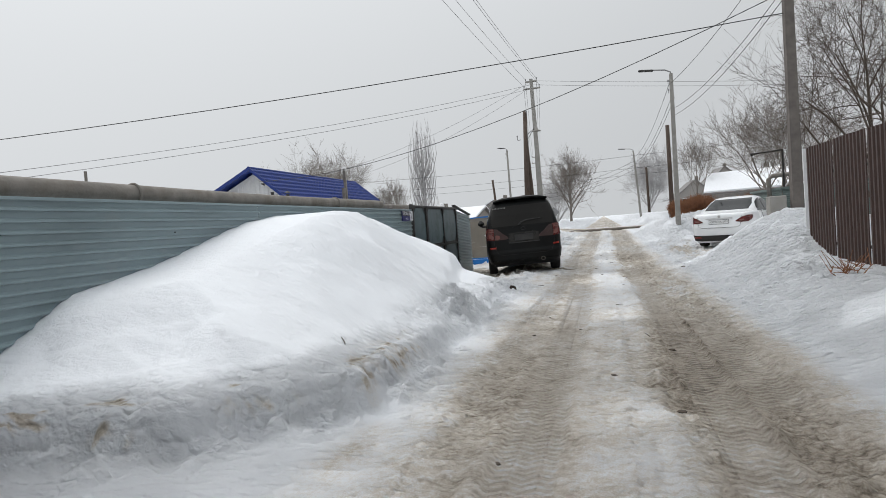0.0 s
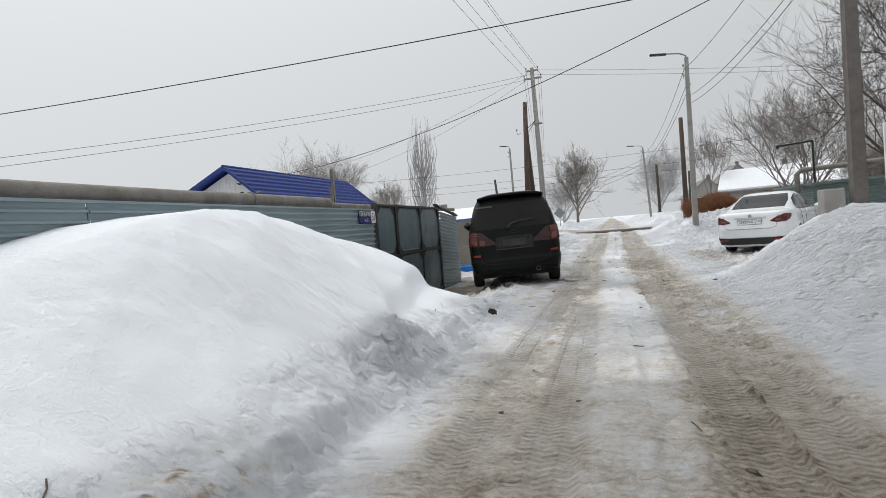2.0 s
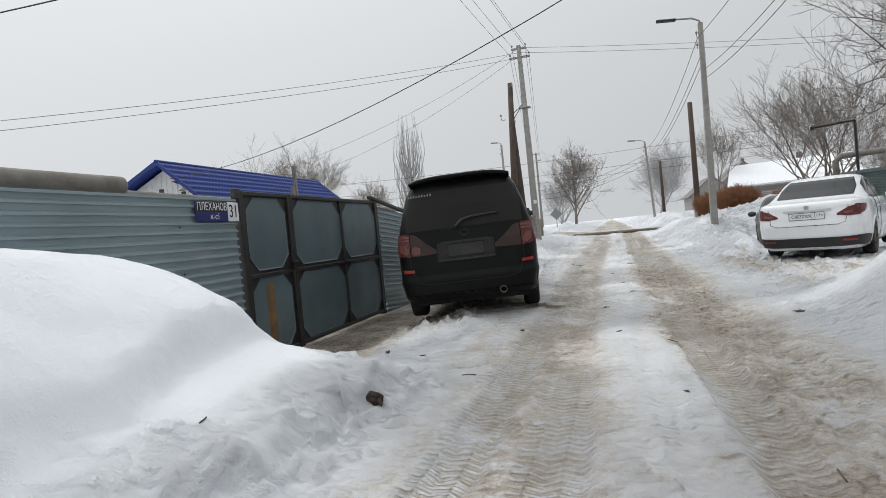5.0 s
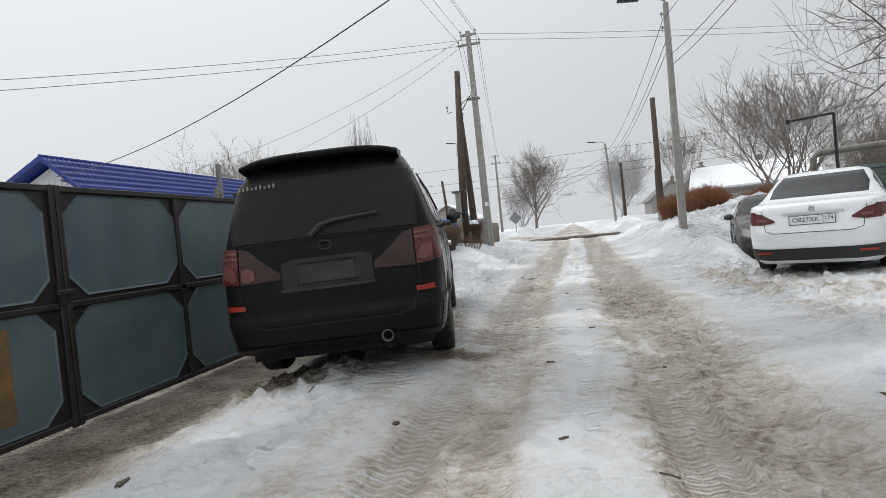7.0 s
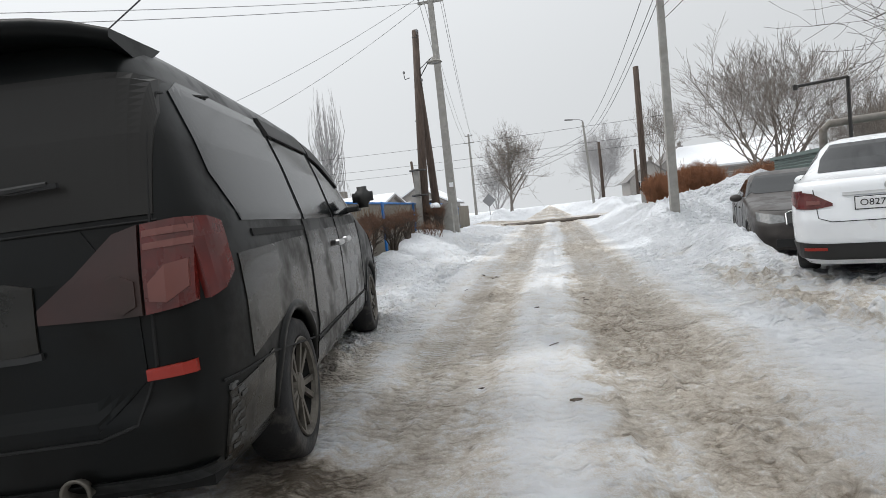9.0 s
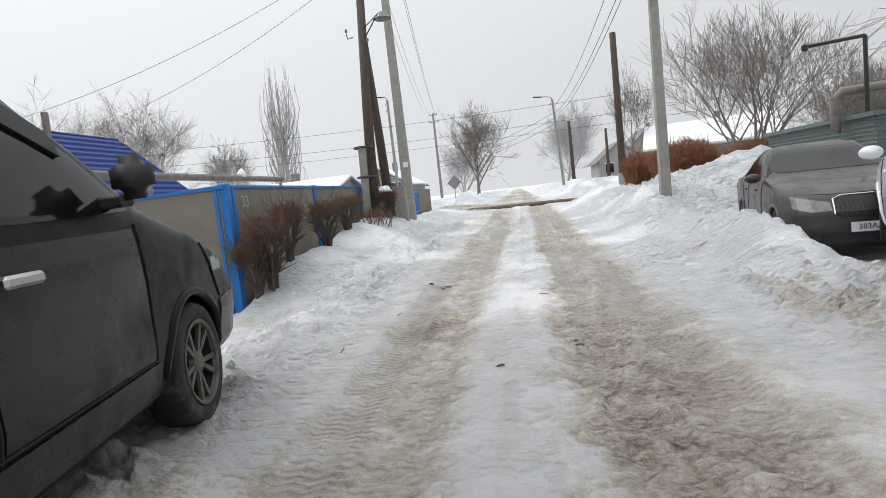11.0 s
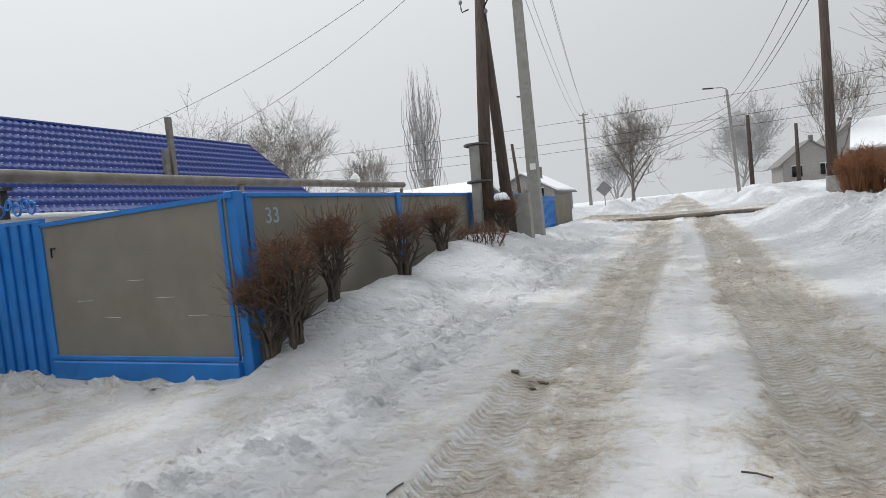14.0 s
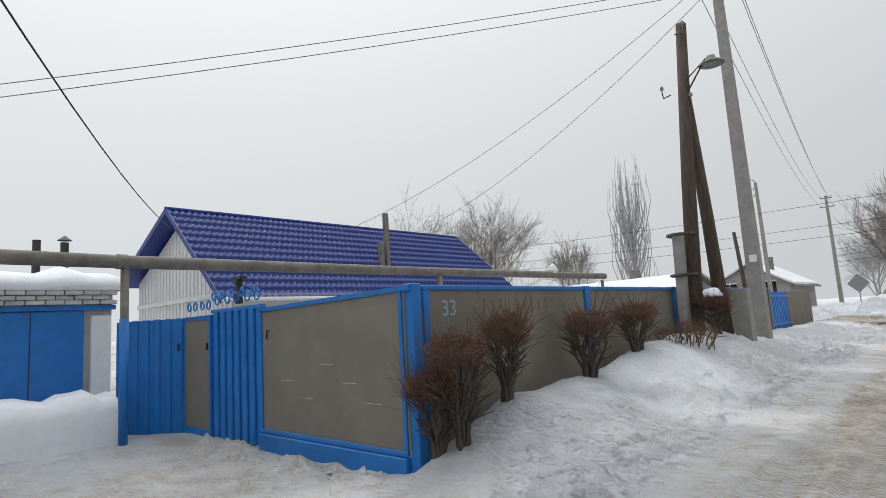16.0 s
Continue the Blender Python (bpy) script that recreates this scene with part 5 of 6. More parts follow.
def tile_roof(length, drop, run, z0):
    """Pressed metal tiles: waves along y, a step down the slope every 0.35 m."""
    bm = bmesh.new()
    slope = math.hypot(drop, run)
    d = Vector((run, 0, -drop)) / slope
    nrm = Vector((drop, 0, run)) / slope
    n = int(length / 0.19 * 5)
    cols = [length * i / n for i in range(n + 1)]
    rows = []
    steps = int(slope / 0.35)
    for k in range(steps):
        for t, h in ((0.0, 0.0), (0.5, 0.024), (0.96, 0.05)):
            s = (k + t) * slope / steps
            base = Vector((0, 0, z0)) + d * s
            rows.append([base + nrm * (h + 0.024 * math.sin(2 * math.pi * y / 0.19)) + Vector((0, y, 0)) for y in cols])
    grid(bm, rows)
    return bm


part("roof", tile_roof(L, RZ - EZ, EX, RZ), ROOFBLUE, ho, "ultramarine metal tile slope", True)
west = part("roof", extrude_poly(bmesh.new(), [(0, 0, RZ), (-4.0, 0, 2.95), (-4.0, 0, 2.9), (0, 0, RZ - 0.06)], (0, L, 0)), ROOFBLUE, ho)
part("roof_deck", extrude_poly(bmesh.new(), [(0, 0, RZ - 0.02), (EX, 0, EZ - 0.02), (EX, 0, EZ - 0.08), (0, 0, RZ - 0.09)], (0, L, 0)), SIDING, ho)
part("ridge_cap", tube(bmesh.new(), [(0, -0.05, RZ + 0.02), (0, L + 0.05, RZ + 0.02)], 0.06, 8), ROOFBLUE, ho)
for y in (-0.04, L):
    part("barge_board", extrude_poly(bmesh.new(), [(0, y, RZ + 0.05), (EX + 0.02, y, EZ + 0.03), (EX + 0.02, y, EZ - 0.13), (0, y, RZ - 0.13)], (0, 0.04, 0)), ROOFBLUE, ho)
    part("barge_board", extrude_poly(bmesh.new(), [(0, y, RZ + 0.05), (-4.05, y, 3.0), (-4.05, y, 2.84), (0, y, RZ - 0.13)], (0, 0.04, 0)), ROOFBLUE, ho)
part("gutter", tube(bmesh.new(), [(EX + 0.05, 0, EZ - 0.03), (EX + 0.05, L, EZ - 0.03)], 0.05, 8), WHITEPAINT, ho)
ch = part("chimney", boxes((1.9, 6.55, 2.9, 2.06, 6.71, 5.05), bevel=0.01), PIPE, ho, "grey chimney pipe")
part("chimney_stub", boxes((1.9, 6.28, 2.9, 2.06, 6.46, 4.0), bevel=0.01), PIPE, ch)
part("bracket", tube(bmesh.new(), [(0.5, 0.48, 4.0), (0.5, 0.2, 4.05), (0.75, 0.18, 4.02)], 0.025, 6), GATEFRAME, ho)

# ---- poles, lamps and wires ----
def insulator(parent, m):
    part("insulator", lathe(bmesh.new(), [(0.012, -0.1), (0.012, 0), (0.035, 0.01), (0.04, 0.05), (0.025, 0.08), (0.001, 0.1)], 8), WIREGREY, parent).matrix_local = m


def pole(name, base, top, r0, r1, material, label, square=False, arms=()):
    b, t = Vector(base), Vector(top)
    p = thing(name, Matrix.Translation(b), label, "pole")
    part("shaft", tube(bmesh.new(), [Vector((0, 0, -0.6)), (t - b) * 0.5, t - b], [r0 * 1.02, (r0 + r1) / 2, r1], 4 if square else 12), material, p, "", not square)
    for f, half in arms:
        c = (t - b) * f
        part("crossarm", boxes((c.x - half, c.y - 0.04, c.z - 0.04, c.x + half, c.y + 0.04, c.z + 0.04)), material, p)
        for s in (-1, 1):
            insulator(p, Matrix.Translation(c + Vector((s * half * 0.92, 0, 0.1))))
    return p


def street_lamp(base, top, reach, scale=1.0):
    p = pole("street_lamp", base, top, 0.15, 0.1, CONCRETE, "grey concrete street lamp pole with a curved arm", True)
    c = Vector(top) - Vector(base)
    part("lamp_arm", tube(bmesh.new(), [c + Vector((0, 0, -0.3)), c + Vector((-0.02, 0, 0.08)), c + Vector((-0.25 * reach, 0, 0.2)), c + Vector((-0.75 * reach, 0, 0.26))], 0.03, 8), WIREGREY, p, "", True)
    bm = box(bmesh.new(), -0.34, -0.1, -0.04, 0.3, 0.1, 0.04, 0.03)
    part("lamp_head", bm, GATEFRAME, p, "dark lamp head").matrix_local = Matrix.Translation(c + Vector((-0.75 * reach - 0.28, 0, 0.27))) @ pose(0, 0, 0, 0, 6, 0)
    for dz in (0.35, 0.75):
        insulator(p, Matrix.Translation(c + Vector((-0.14, -0.03, -dz))))
    return p


CP = Vector((-3.35, 31.6, 8.95))
conc = pole("concrete_pole", (-3.15, 31.0, 0.3), CP, 0.2, 0.12, CONCRETE, "leaning grey concrete power pole beside the fence", True, ((0.985, 0.32), (0.94, 0.45)))
part("notice", boxes((-0.05, -0.2, 1.7, 0.09, -0.196, 1.85)), WHITEPAINT, conc, "torn paper notice").matrix_local = pose(0, 0.0, 0, -2, 0, 0)
w1 = pole("timber_pole", (-3.72, 28.75, 0.3), (-3.54, 29.45, 6.85), 0.15, 0.1, WOODPOLE, "dark tarred timber pole strapped to a concrete stub")
part("stub", tube(bmesh.new(), [(-0.1, -0.16, -0.5), (-0.06, -0.1, 2.2)], 0.115, 4), CONCRETE, w1, "square concrete stub")
for z in (1.45, 2.2):
    part("strap", tube(bmesh.new(), [(0.24 * math.cos(a) - 0.04, 0.26 * math.sin(a), z) for a in [k * math.pi / 6 for k in range(13)]], 0.03, 4), GATEFRAME, w1)
for z, s in ((6.3, 1), (5.1, -1), (4.8, 1)):
    part("hook", tube(bmesh.new(), [(0.1 * s, 0.5, z), (0.25 * s, 0.5, z - 0.03), (0.27 * s, 0.5, z + 0.08)], 0.014, 5), GATEFRAME, w1)
    insulator(w1, pose(0.27 * s, 0.5, z + 0.14))
part("lamp_bracket", tube(bmesh.new(), [(0.22, 0.5, 5.3), (0.62, 0.5, 5.6), (0.22, 0.5, 5.05)], 0.018, 5), GATEFRAME, w1)
part("lamp_dish", lathe(bmesh.new(), [(0.24, 0.0), (0.22, 0.03), (0.08, 0.07), (0.08, 0.16), (0.03, 0.18)], 18), CONCRETE, w1, "old grey dish lamp", True).matrix_local = pose(0.72, 0.5, 5.45)
w2 = pole("timber_strut", (-3.42, 29.7, 0.3), (-3.56, 29.3, 5.4), 0.14, 0.09, WOODPOLE, "dark timber strut leaning against the pole")
part("stub", tube(bmesh.new(), [(0.3, 0.06, -0.5), (0.28, 0.06, 1.15)], 0.2, 4), CONCRETE, w2, "square concrete stub")
street_lamp((3.17, 27.2, 0.4), (3.27, 27.5, 7.3), 1.0)
wr = pole("timber_pole", (3.95, 36.4, 0.3), (3.97, 36.5, 6.3), 0.14, 0.11, WOODPOLE, "dark timber pole standing on a concrete stub")
part("stub", boxes((-0.2, -0.25, -0.3, 0.18, -0.1, 0.9), bevel=0.02), CONCRETE, wr)
l2 = street_lamp((3.5, 57.8, 0.3), (3.1, 57.6, 7.2), 1.0)
pole("timber_pole", (4.3, 58.6, 0.3), (4.25, 58.6, 5.6), 0.14, 0.11, WOODPOLE, "dark timber pole beside a far street lamp")
street_lamp((-8.5, 54.9, 0.3), (-8.58, 54.9, 8.2), 0.4)
fp = pole("concrete_pole", (-7.6, 71.5, 0.3), (-7.67, 71.6, 9.3), 0.2, 0.12, CONCRETE, "far concrete power pole with two crossarms", True, ((0.98, 0.4), (0.9, 0.5)))
rp = pole("concrete_pole", (3.98, 13.75, 0.4), (4.02, 13.8, 6.5), 0.15, 0.12, POLEGREY, "dark grey concrete pole behind the snow bank", True, ((0.97, 0.3),))
part("meter_block", boxes((-0.52, -0.05, 0.0, -0.2, 0.3, 0.95), bevel=0.02), CONCRETE, rp, "concrete stub block")
pole("timber_pole", (7.4, 62.0, 0.2), (7.4, 62.0, 5.0), 0.14, 0.1, WOODPOLE, "far dark timber pole")
pole("timber_pole", (-10.0, 56.0, 0.2), (-10.4, 56.0, 5.6), 0.14, 0.1, WOODPOLE, "far leaning timber pole")


def wire(a, b, sag=0.3, r=0.012, m=WIREGREY, label="thin overhead wire sagging between poles"):
    a, b = Vector(a), Vector(b)
    r = r * 0.88
    pts = [a + (b - a) * (k / 16) - Vector((0, 0, sag * 4 * (k / 16) * (1 - k / 16))) for k in range(17)]
    ob = part("overhead_wire", tube(bmesh.new(), pts, r, 5), m, None, "", True)
    tagged(ob, label, "wire", "overhead wires")


R1 = Vector((4.02, 13.8, 5.7))
wire((-16.05, 24.4, 4.14), R1 + Vector((-0.1, 0, -0.07)), 0.85, 0.012, WIRE, "black service cable to the blue-roofed house")
wire((-26, 10.0, 4.43), R1 + Vector((-0.1, 0, -0.5)), 0.32, 0.012, WIRE, "black service cable crossing the street")
for dx, dz in ((-0.3, 0), (0.3, 0), (-0.42, -0.35), (0.42, -0.35)):
    wire(CP + Vector((dx, 0, dz)), (-5.0 + dx, -14, 8.8 + dz), 0.5, 0.009)
    wire(CP + Vector((dx, 0, dz)), (-7.67 + dx, 71.6, 9.1 + dz * 1.6), 0.9, 0.011)
for dz in (0, -0.22):
    wire(CP + Vector((-0.1, 0, dz - 0.3)), (-17.0, 9.5, 3.2 + dz), 0.35, 0.01)
    wire(CP + Vector((0.1, 0, dz - 0.1)), (30, 34, 6.0 + dz), 0.5, 0.01)
wire(CP + Vector((-0.2, 0, -0.2)), (-17.2, 31.0, 4.75), 0.6, 0.009)
wire(CP + Vector((-0.2, 0, -0.5)), (-17.6, 34.5, 4.75), 0.7, 0.009)
for dx, dz in ((-0.1, -0.35), (0.05, -0.75), (0.1, -0.95)):
    wire((3.27 + dx, 27.5, 7.2 + dz), (3.1 + dx, 57.6, 6.9 + dz), 0.7, 0.012, WIRE)
    wire(R1 + Vector((dx, 0, dz * 0.5 + 0.15)), (5.5 + dx, -12, 6.2 + dz * 0.5), 0.3, 0.01, WIRE)
wire((3.17, 27.5, 6.83), (3.84, 13.8, 6.5), 0.2, 0.01, WIRE)
wire((3.28, 27.5, 5.75), (4.14, 13.8, 5.95), 0.36, 0.01, WIRE)
wire((3.3, 27.5, 5.45), (4.14, 13.8, 5.75), 0.36, 0.01, WIRE)
for z, y in ((6.5, 55.0), (5.6, 58), (5.0, 58.5)):
    wire((-45, y - 2, z + 1.0), (3.15, y, z), 0.6, 0.013, WIRE)
    wire((3.15, y, z), (40, y - 10, z + 1.6), 0.6, 0.013, WIRE)
for k in range(3):
    wire((3.1, 57.6, 6.2 - 0.4 * k), (-7.67, 71.6, 5.0 - 0.5 * k), 0.6, 0.015, WIRE)


# ---- trees and shrubs ----
class Sticks:
    """Gathers tapered sticks into one mesh."""

    def __init__(self):
        self.v, self.f = [], []

    def add(self, pts, radii, n):
        base = len(self.v)
        up = None
        for i, p in enumerate(pts):
            d = (pts[min(i + 1, len(pts) - 1)] - pts[max(i - 1, 0)])
            d = d.normalized() if d.length > 1e-6 else Vector((0, 0, 1))
            a = d.orthogonal().normalized() if up is None else (up - d * up.dot(d)).normalized()
            up, c = a, d.cross(a)
            for k in range(n):
                w = 2 * math.pi * k / n
                self.v.append(p + (a * math.cos(w) + c * math.sin(w)) * radii[i])
        for i in range(len(pts) - 1):
            for k in range(n):
                self.f.append((base + i * n + k, base + i * n + (k + 1) % n, base + (i + 1) * n + (k + 1) % n, base + (i + 1) * n + k))

    def link(self, name, material, parent, label=""):
        me = bpy.data.meshes.new(name)
        me.from_pydata([tuple(p) for p in self.v], [], self.f)
        me.materials.append(material)
        me.shade_smooth()
        ob = new(name, me)
        ob.parent = parent
        if label:
            ob["label"] = label
        return ob


def branch(rng, st, p, d, length, r, depth, kids, spread, lift, trunk=None, fine=0.004):
    """One limb and, from it, its smaller limbs."""
    n = 4 if depth > 1 else 3
    pts, dd = [Vector(p)], Vector(d)
    for i in range(n):
        dd = (dd + Vector((rng.uniform(-1, 1), rng.uniform(-1, 1), rng.uniform(-1, 1))) * 0.16 + Vector((0, 0, lift))).normalized()
        pts.append(pts[-1] + dd * length / n)
    tip = max(r * 0.45, fine)
    radii = [r + (tip - r) * i / n for i in range(n + 1)]
    (trunk or st).add(pts, radii, 7 if r > 0.06 else (4 if r > 0.012 else 3))
    if depth == 0:
        return
    count = kids[depth - 1]
    for k in range(count):
        t = rng.uniform(0.3, 1.0) if k else 1.0
        i = min(int(t * n), n - 1)
        q = pts[i] + (pts[i + 1] - pts[i]) * (t * n - i)
        away = Vector((rng.uniform(-1, 1), rng.uniform(-1, 1), rng.uniform(-0.5, 0.9))).normalized()
        nd = (dd * (1 - spread) + away * spread).normalized() if k else (dd + away * 0.25).normalized()
        rr = (r + (tip - r) * t) * rng.uniform(0.5, 0.75)
        branch(rng, st, q, nd, length * rng.uniform(0.5, 0.8), max(rr, fine), depth - 1, kids, spread, lift, None, fine)


def tree(name, x, y, height, label, bark=BARK, seed=1, kids=(5, 5, 4, 4, 5), stems=1, spread=0.62, lift=0.06, trunk_r=0.16, bole=0.25, fine=0.006, z=None, first=0.45, width=0.8):
    rng = random.Random(seed)
    g = gz(x, y) if z is None else z
    t = thing(name, Matrix.Translation((x, y, g)), label, "tree")
    tr, cr = Sticks(), Sticks()
    for s in range(stems):
        a = rng.uniform(0, 2 * math.pi)
        d = Vector((math.cos(a), math.sin(a), 0)) * (0.0 if stems == 1 else rng.uniform(0.12, 0.42)) + Vector((0, 0, 1))
        d.normalize()
        h = height * 0.62
        n = 7
        pts = [Vector((0, 0, -0.3)) + Vector((math.cos(a), math.sin(a), 0)) * (0.12 if stems > 1 else 0)]
        dd = d
        for i in range(n):
            dd = (dd + Vector((rng.uniform(-1, 1), rng.uniform(-1, 1), 0.25)) * 0.09).normalized()
            pts.append(pts[-1] + dd * h / n)
        radii = [trunk_r * (1.25 if i == 0 else 1 - 0.72 * i / n) for i in range(n + 1)]
        tr.add(pts, radii, 9)
        for k in range(kids[-1] + 4):
            f = bole + (1 - bole) * (k + rng.random()) / (kids[-1] + 4)
            i = min(int(f * n), n - 1)
            q = pts[i] + (pts[i + 1] - pts[i]) * (f * n - i)
            w = k * 2.4 + rng.uniform(-0.5, 0.5)
            nd = (Vector((math.cos(w), math.sin(w), 0)) * spread * 1.3 + Vector((0, 0, 1 - spread + 0.3))).normalized()
            branch(rng, cr, q, nd, height * first * (1.1 - 0.55 * f), radii[i] * 0.55, len(kids) - 1, kids, spread, lift, None, fine)
        branch(rng, cr, pts[-1], dd, height * 0.3, radii[-1] * 0.9, len(kids) - 1, kids, spread, lift, None, fine)
    # bring the grown tree to its true height and width
    top = max(p.z for p in cr.v)
    reach = sorted(math.hypot(p.x, p.y) for p in cr.v)[int(len(cr.v) * 0.97)]
    kz, kx = height / top, height * width / 2 / reach
    for st in (tr, cr):
        st.v = [Vector((p.x * kx, p.y * kx, p.z * kz)) for p in st.v]
    tr.link("trunk", bark, t)
    cr.link("crown", bark, t)
    return t


def poplar(x, y, height, seed, material, label):
    """A narrow tree of many upright rods."""
    rng = random.Random(seed)
    t = thing("poplar_tree", Matrix.Translation((x, y, gz(x, y))), label, "tree")
    tr, cr = Sticks(), Sticks()
    tr.add([Vector((0, 0, -0.3)), Vector((0.1, 0, height * 0.4)), Vector((0, 0.1, height * 0.85))], [0.22, 0.15, 0.04], 8)
    for k in range(70):
        h0 = height * rng.uniform(0.04, 0.55)
        a = rng.uniform(0, 6.28)
        out = rng.uniform(0.3, 1.0) * (2.3 - 1.2 * h0 / height) * height / 13
        top = min(h0 + height * rng.uniform(0.25, 0.5), height * rng.uniform(0.8, 1.0))
        w = Vector((math.cos(a), math.sin(a), 0))
        pts = [Vector((0, 0, h0)), w * out * 0.7 + Vector((0, 0, h0 + (top - h0) * 0.3)), w * out + Vector((0, 0, h0 + (top - h0) * 0.65)), w * out * 0.9 + Vector((rng.uniform(-.1, .1), rng.uniform(-.1, .1), top))]
        cr.add(pts, [0.055, 0.045, 0.028, 0.01], 4)
        for j in range(5):
            q = pts[1] + (pts[3] - pts[1]) * rng.random()
            e = q + Vector((rng.uniform(-0.22, 0.22), rng.uniform(-0.22, 0.22), rng.uniform(0.5, 1.4)))
            cr.add([q, (q + e) / 2 + Vector((rng.uniform(-.08, .08), rng.uniform(-.08, .08), 0)), e], [0.018, 0.014, 0.007], 3)
    tr.link("trunk", material, t)
    cr.link("crown", material, t)


def clipped_shrub(x, y, h, wide, seed, cap=False, lean=0.0):
    """A clipped barberry-like bush: bare stems below, a dense twiggy head."""
    rng = random.Random(seed)
    z = gz(x, y)
    t = thing("shrub", Matrix.Translation((x, y, z)), "leafless reddish-brown clipped shrub beside the fence" + (", capped with snow" if cap else ""), "shrub", "shrubs along the fence")
    st, hd = Sticks(), Sticks()
    for k in range(11):
        a = rng.uniform(0, 6.28)
        w = Vector((math.cos(a), math.sin(a), 0))
        p = [w * rng.uniform(0.0, 0.09) + Vector((0, 0, -0.15))]
        for f, out in ((0.14, 0.25), (0.3, 0.5), (0.48, 0.7), (0.68, 0.8)):
            p.append(w * wide * out * rng.uniform(0.4, 1.1) + Vector((rng.uniform(-0.035, 0.035) + lean * f, rng.uniform(-0.035, 0.035), h * f)))
        st.add(p, [0.024, 0.021, 0.017, 0.012, 0.007], 5)
        for j in range(9):
            i = rng.choice((1, 2, 2, 3))
            q = p[i] + (p[i + 1] - p[i]) * rng.random()
            e = q + Vector((w.x + rng.uniform(-1, 1), w.y + rng.uniform(-1, 1), rng.uniform(0.5, 1.6))) * wide * 0.4
            st.add([q, (q + e) / 2 + Vector((rng.uniform(-.025, .025), rng.uniform(-.025, .025), 0)), e], [0.01, 0.008, 0.005], 4)
    for k in range(750):
        u = Vector((rng.gauss(0, 1), rng.gauss(0, 1), rng.gauss(0, 1))).normalized() * rng.uniform(0.3, 1.0) ** 0.6
        bulge = 1 + 0.35 * noise.noise(u * 1.7 + Vector((seed, 0, 0)))
        q = Vector((u.x * wide * bulge + lean, u.y * wide * bulge, h * 0.76 + u.z * h * 0.2 * bulge))
        e = q + Vector((rng.uniform(-1, 1), rng.uniform(-1, 1), rng.uniform(-0.4, 1))).normalized() * rng.uniform(0.04, 0.12)
        hd.add([q, (q + e) / 2 + Vector((rng.uniform(-.012, .012), rng.uniform(-.012, .012), 0)), e], [0.0055, 0.0045, 0.0025], 3)
    for k in range(130):
        a = rng.uniform(0, 6.28)
        q = Vector((math.cos(a) * wide * 0.7 + lean, math.sin(a) * wide * 0.7, h * rng.uniform(0.45, 0.92)))
        e = q + Vector((math.cos(a) * 0.7, math.sin(a) * 0.7, rng.uniform(0.0, 1.8))).normalized() * rng.uniform(0.15, 0.42)
        hd.add([q, (q + e) / 2 + Vector((rng.uniform(-.02, .02), rng.uniform(-.02, .02), rng.uniform(-.03, .03))), e], [0.0035, 0.0028, 0.0014], 3)
    st.link("bare_stemwork", BARK, t)
    hd.link("twig_head", SHRUB, t)
    if cap:
        bm = bmesh.new()
        bmesh.ops.create_icosphere(bm, subdivisions=3, radius=1.0)
        for v in bm.verts:
            n = noise.noise(v.co * 2.0 + Vector((seed, 0, 0)))
            v.co = Vector((v.co.x * wide * (0.55 + 0.12 * n), v.co.y * wide * (0.55 + 0.12 * n), h * 0.98 + max(v.co.z, -0.25) * 0.13 * (1 + 0.4 * n)))
        part("snow_cap", bm, SNOW, t, "snow cap", True)


for x, y, h, w, cap, lean in ((-3.56, 22.08, 1.1, 0.3, False, 0.0), (-3.72, 21.93, 0.8, 0.25, False, -0.06), (-3.56, 22.85, 0.95, 0.26, False, 0.03), (-3.54, 24.55, 0.88, 0.3, False, 0.0), (-3.56, 26.0, 0.72, 0.29, False, 0.0), (-3.32, 28.75, 0.7, 0.28, True, 0.0)):
    clipped_shrub(x, y, h, w, int(abs(y) * 10), cap, lean)


def brush(name, x, y, rx, ry, h, count, material, seed, label, category="hedge"):
    """A thicket of thin upright twigs."""
    rng = random.Random(seed)
    z = gz(x, y)
    st = Sticks()
    for k in range(count):
        a, rr = rng.uniform(0, 6.28), math.sqrt(rng.random())
        p = Vector((math.cos(a) * rr * rx * 0.75, math.sin(a) * rr * ry * 0.75, gz(x + math.cos(a) * rr * rx * 0.75, y + math.sin(a) * rr * ry * 0.75) - z - 0.05))
        top = h * rng.uniform(0.7, 1.05) * (1 - 0.25 * rr * rr)
        e = Vector((math.cos(a) * rr * rx * 1.05 + rng.uniform(-.1, .1), math.sin(a) * rr * ry * 1.05 + rng.uniform(-.1, .1), top))
        m = (p + e) / 2 + Vector((rng.uniform(-.08, .08), rng.uniform(-.08, .08), 0))
        st.add([p, m, e], [0.009, 0.007, 0.004], 3)
        for j in range(4):
            q = m + (e - m) * rng.random()
            f = q + Vector((rng.uniform(-1, 1), rng.uniform(-1, 1), rng.uniform(0, 1.2))).normalized() * rng.uniform(0.12, 0.3)
            st.add([q, f], [0.006, 0.003], 3)
    t = thing(name, Matrix.Translation((x, y, z)), label, category)
    st.link("thicket", material, t)


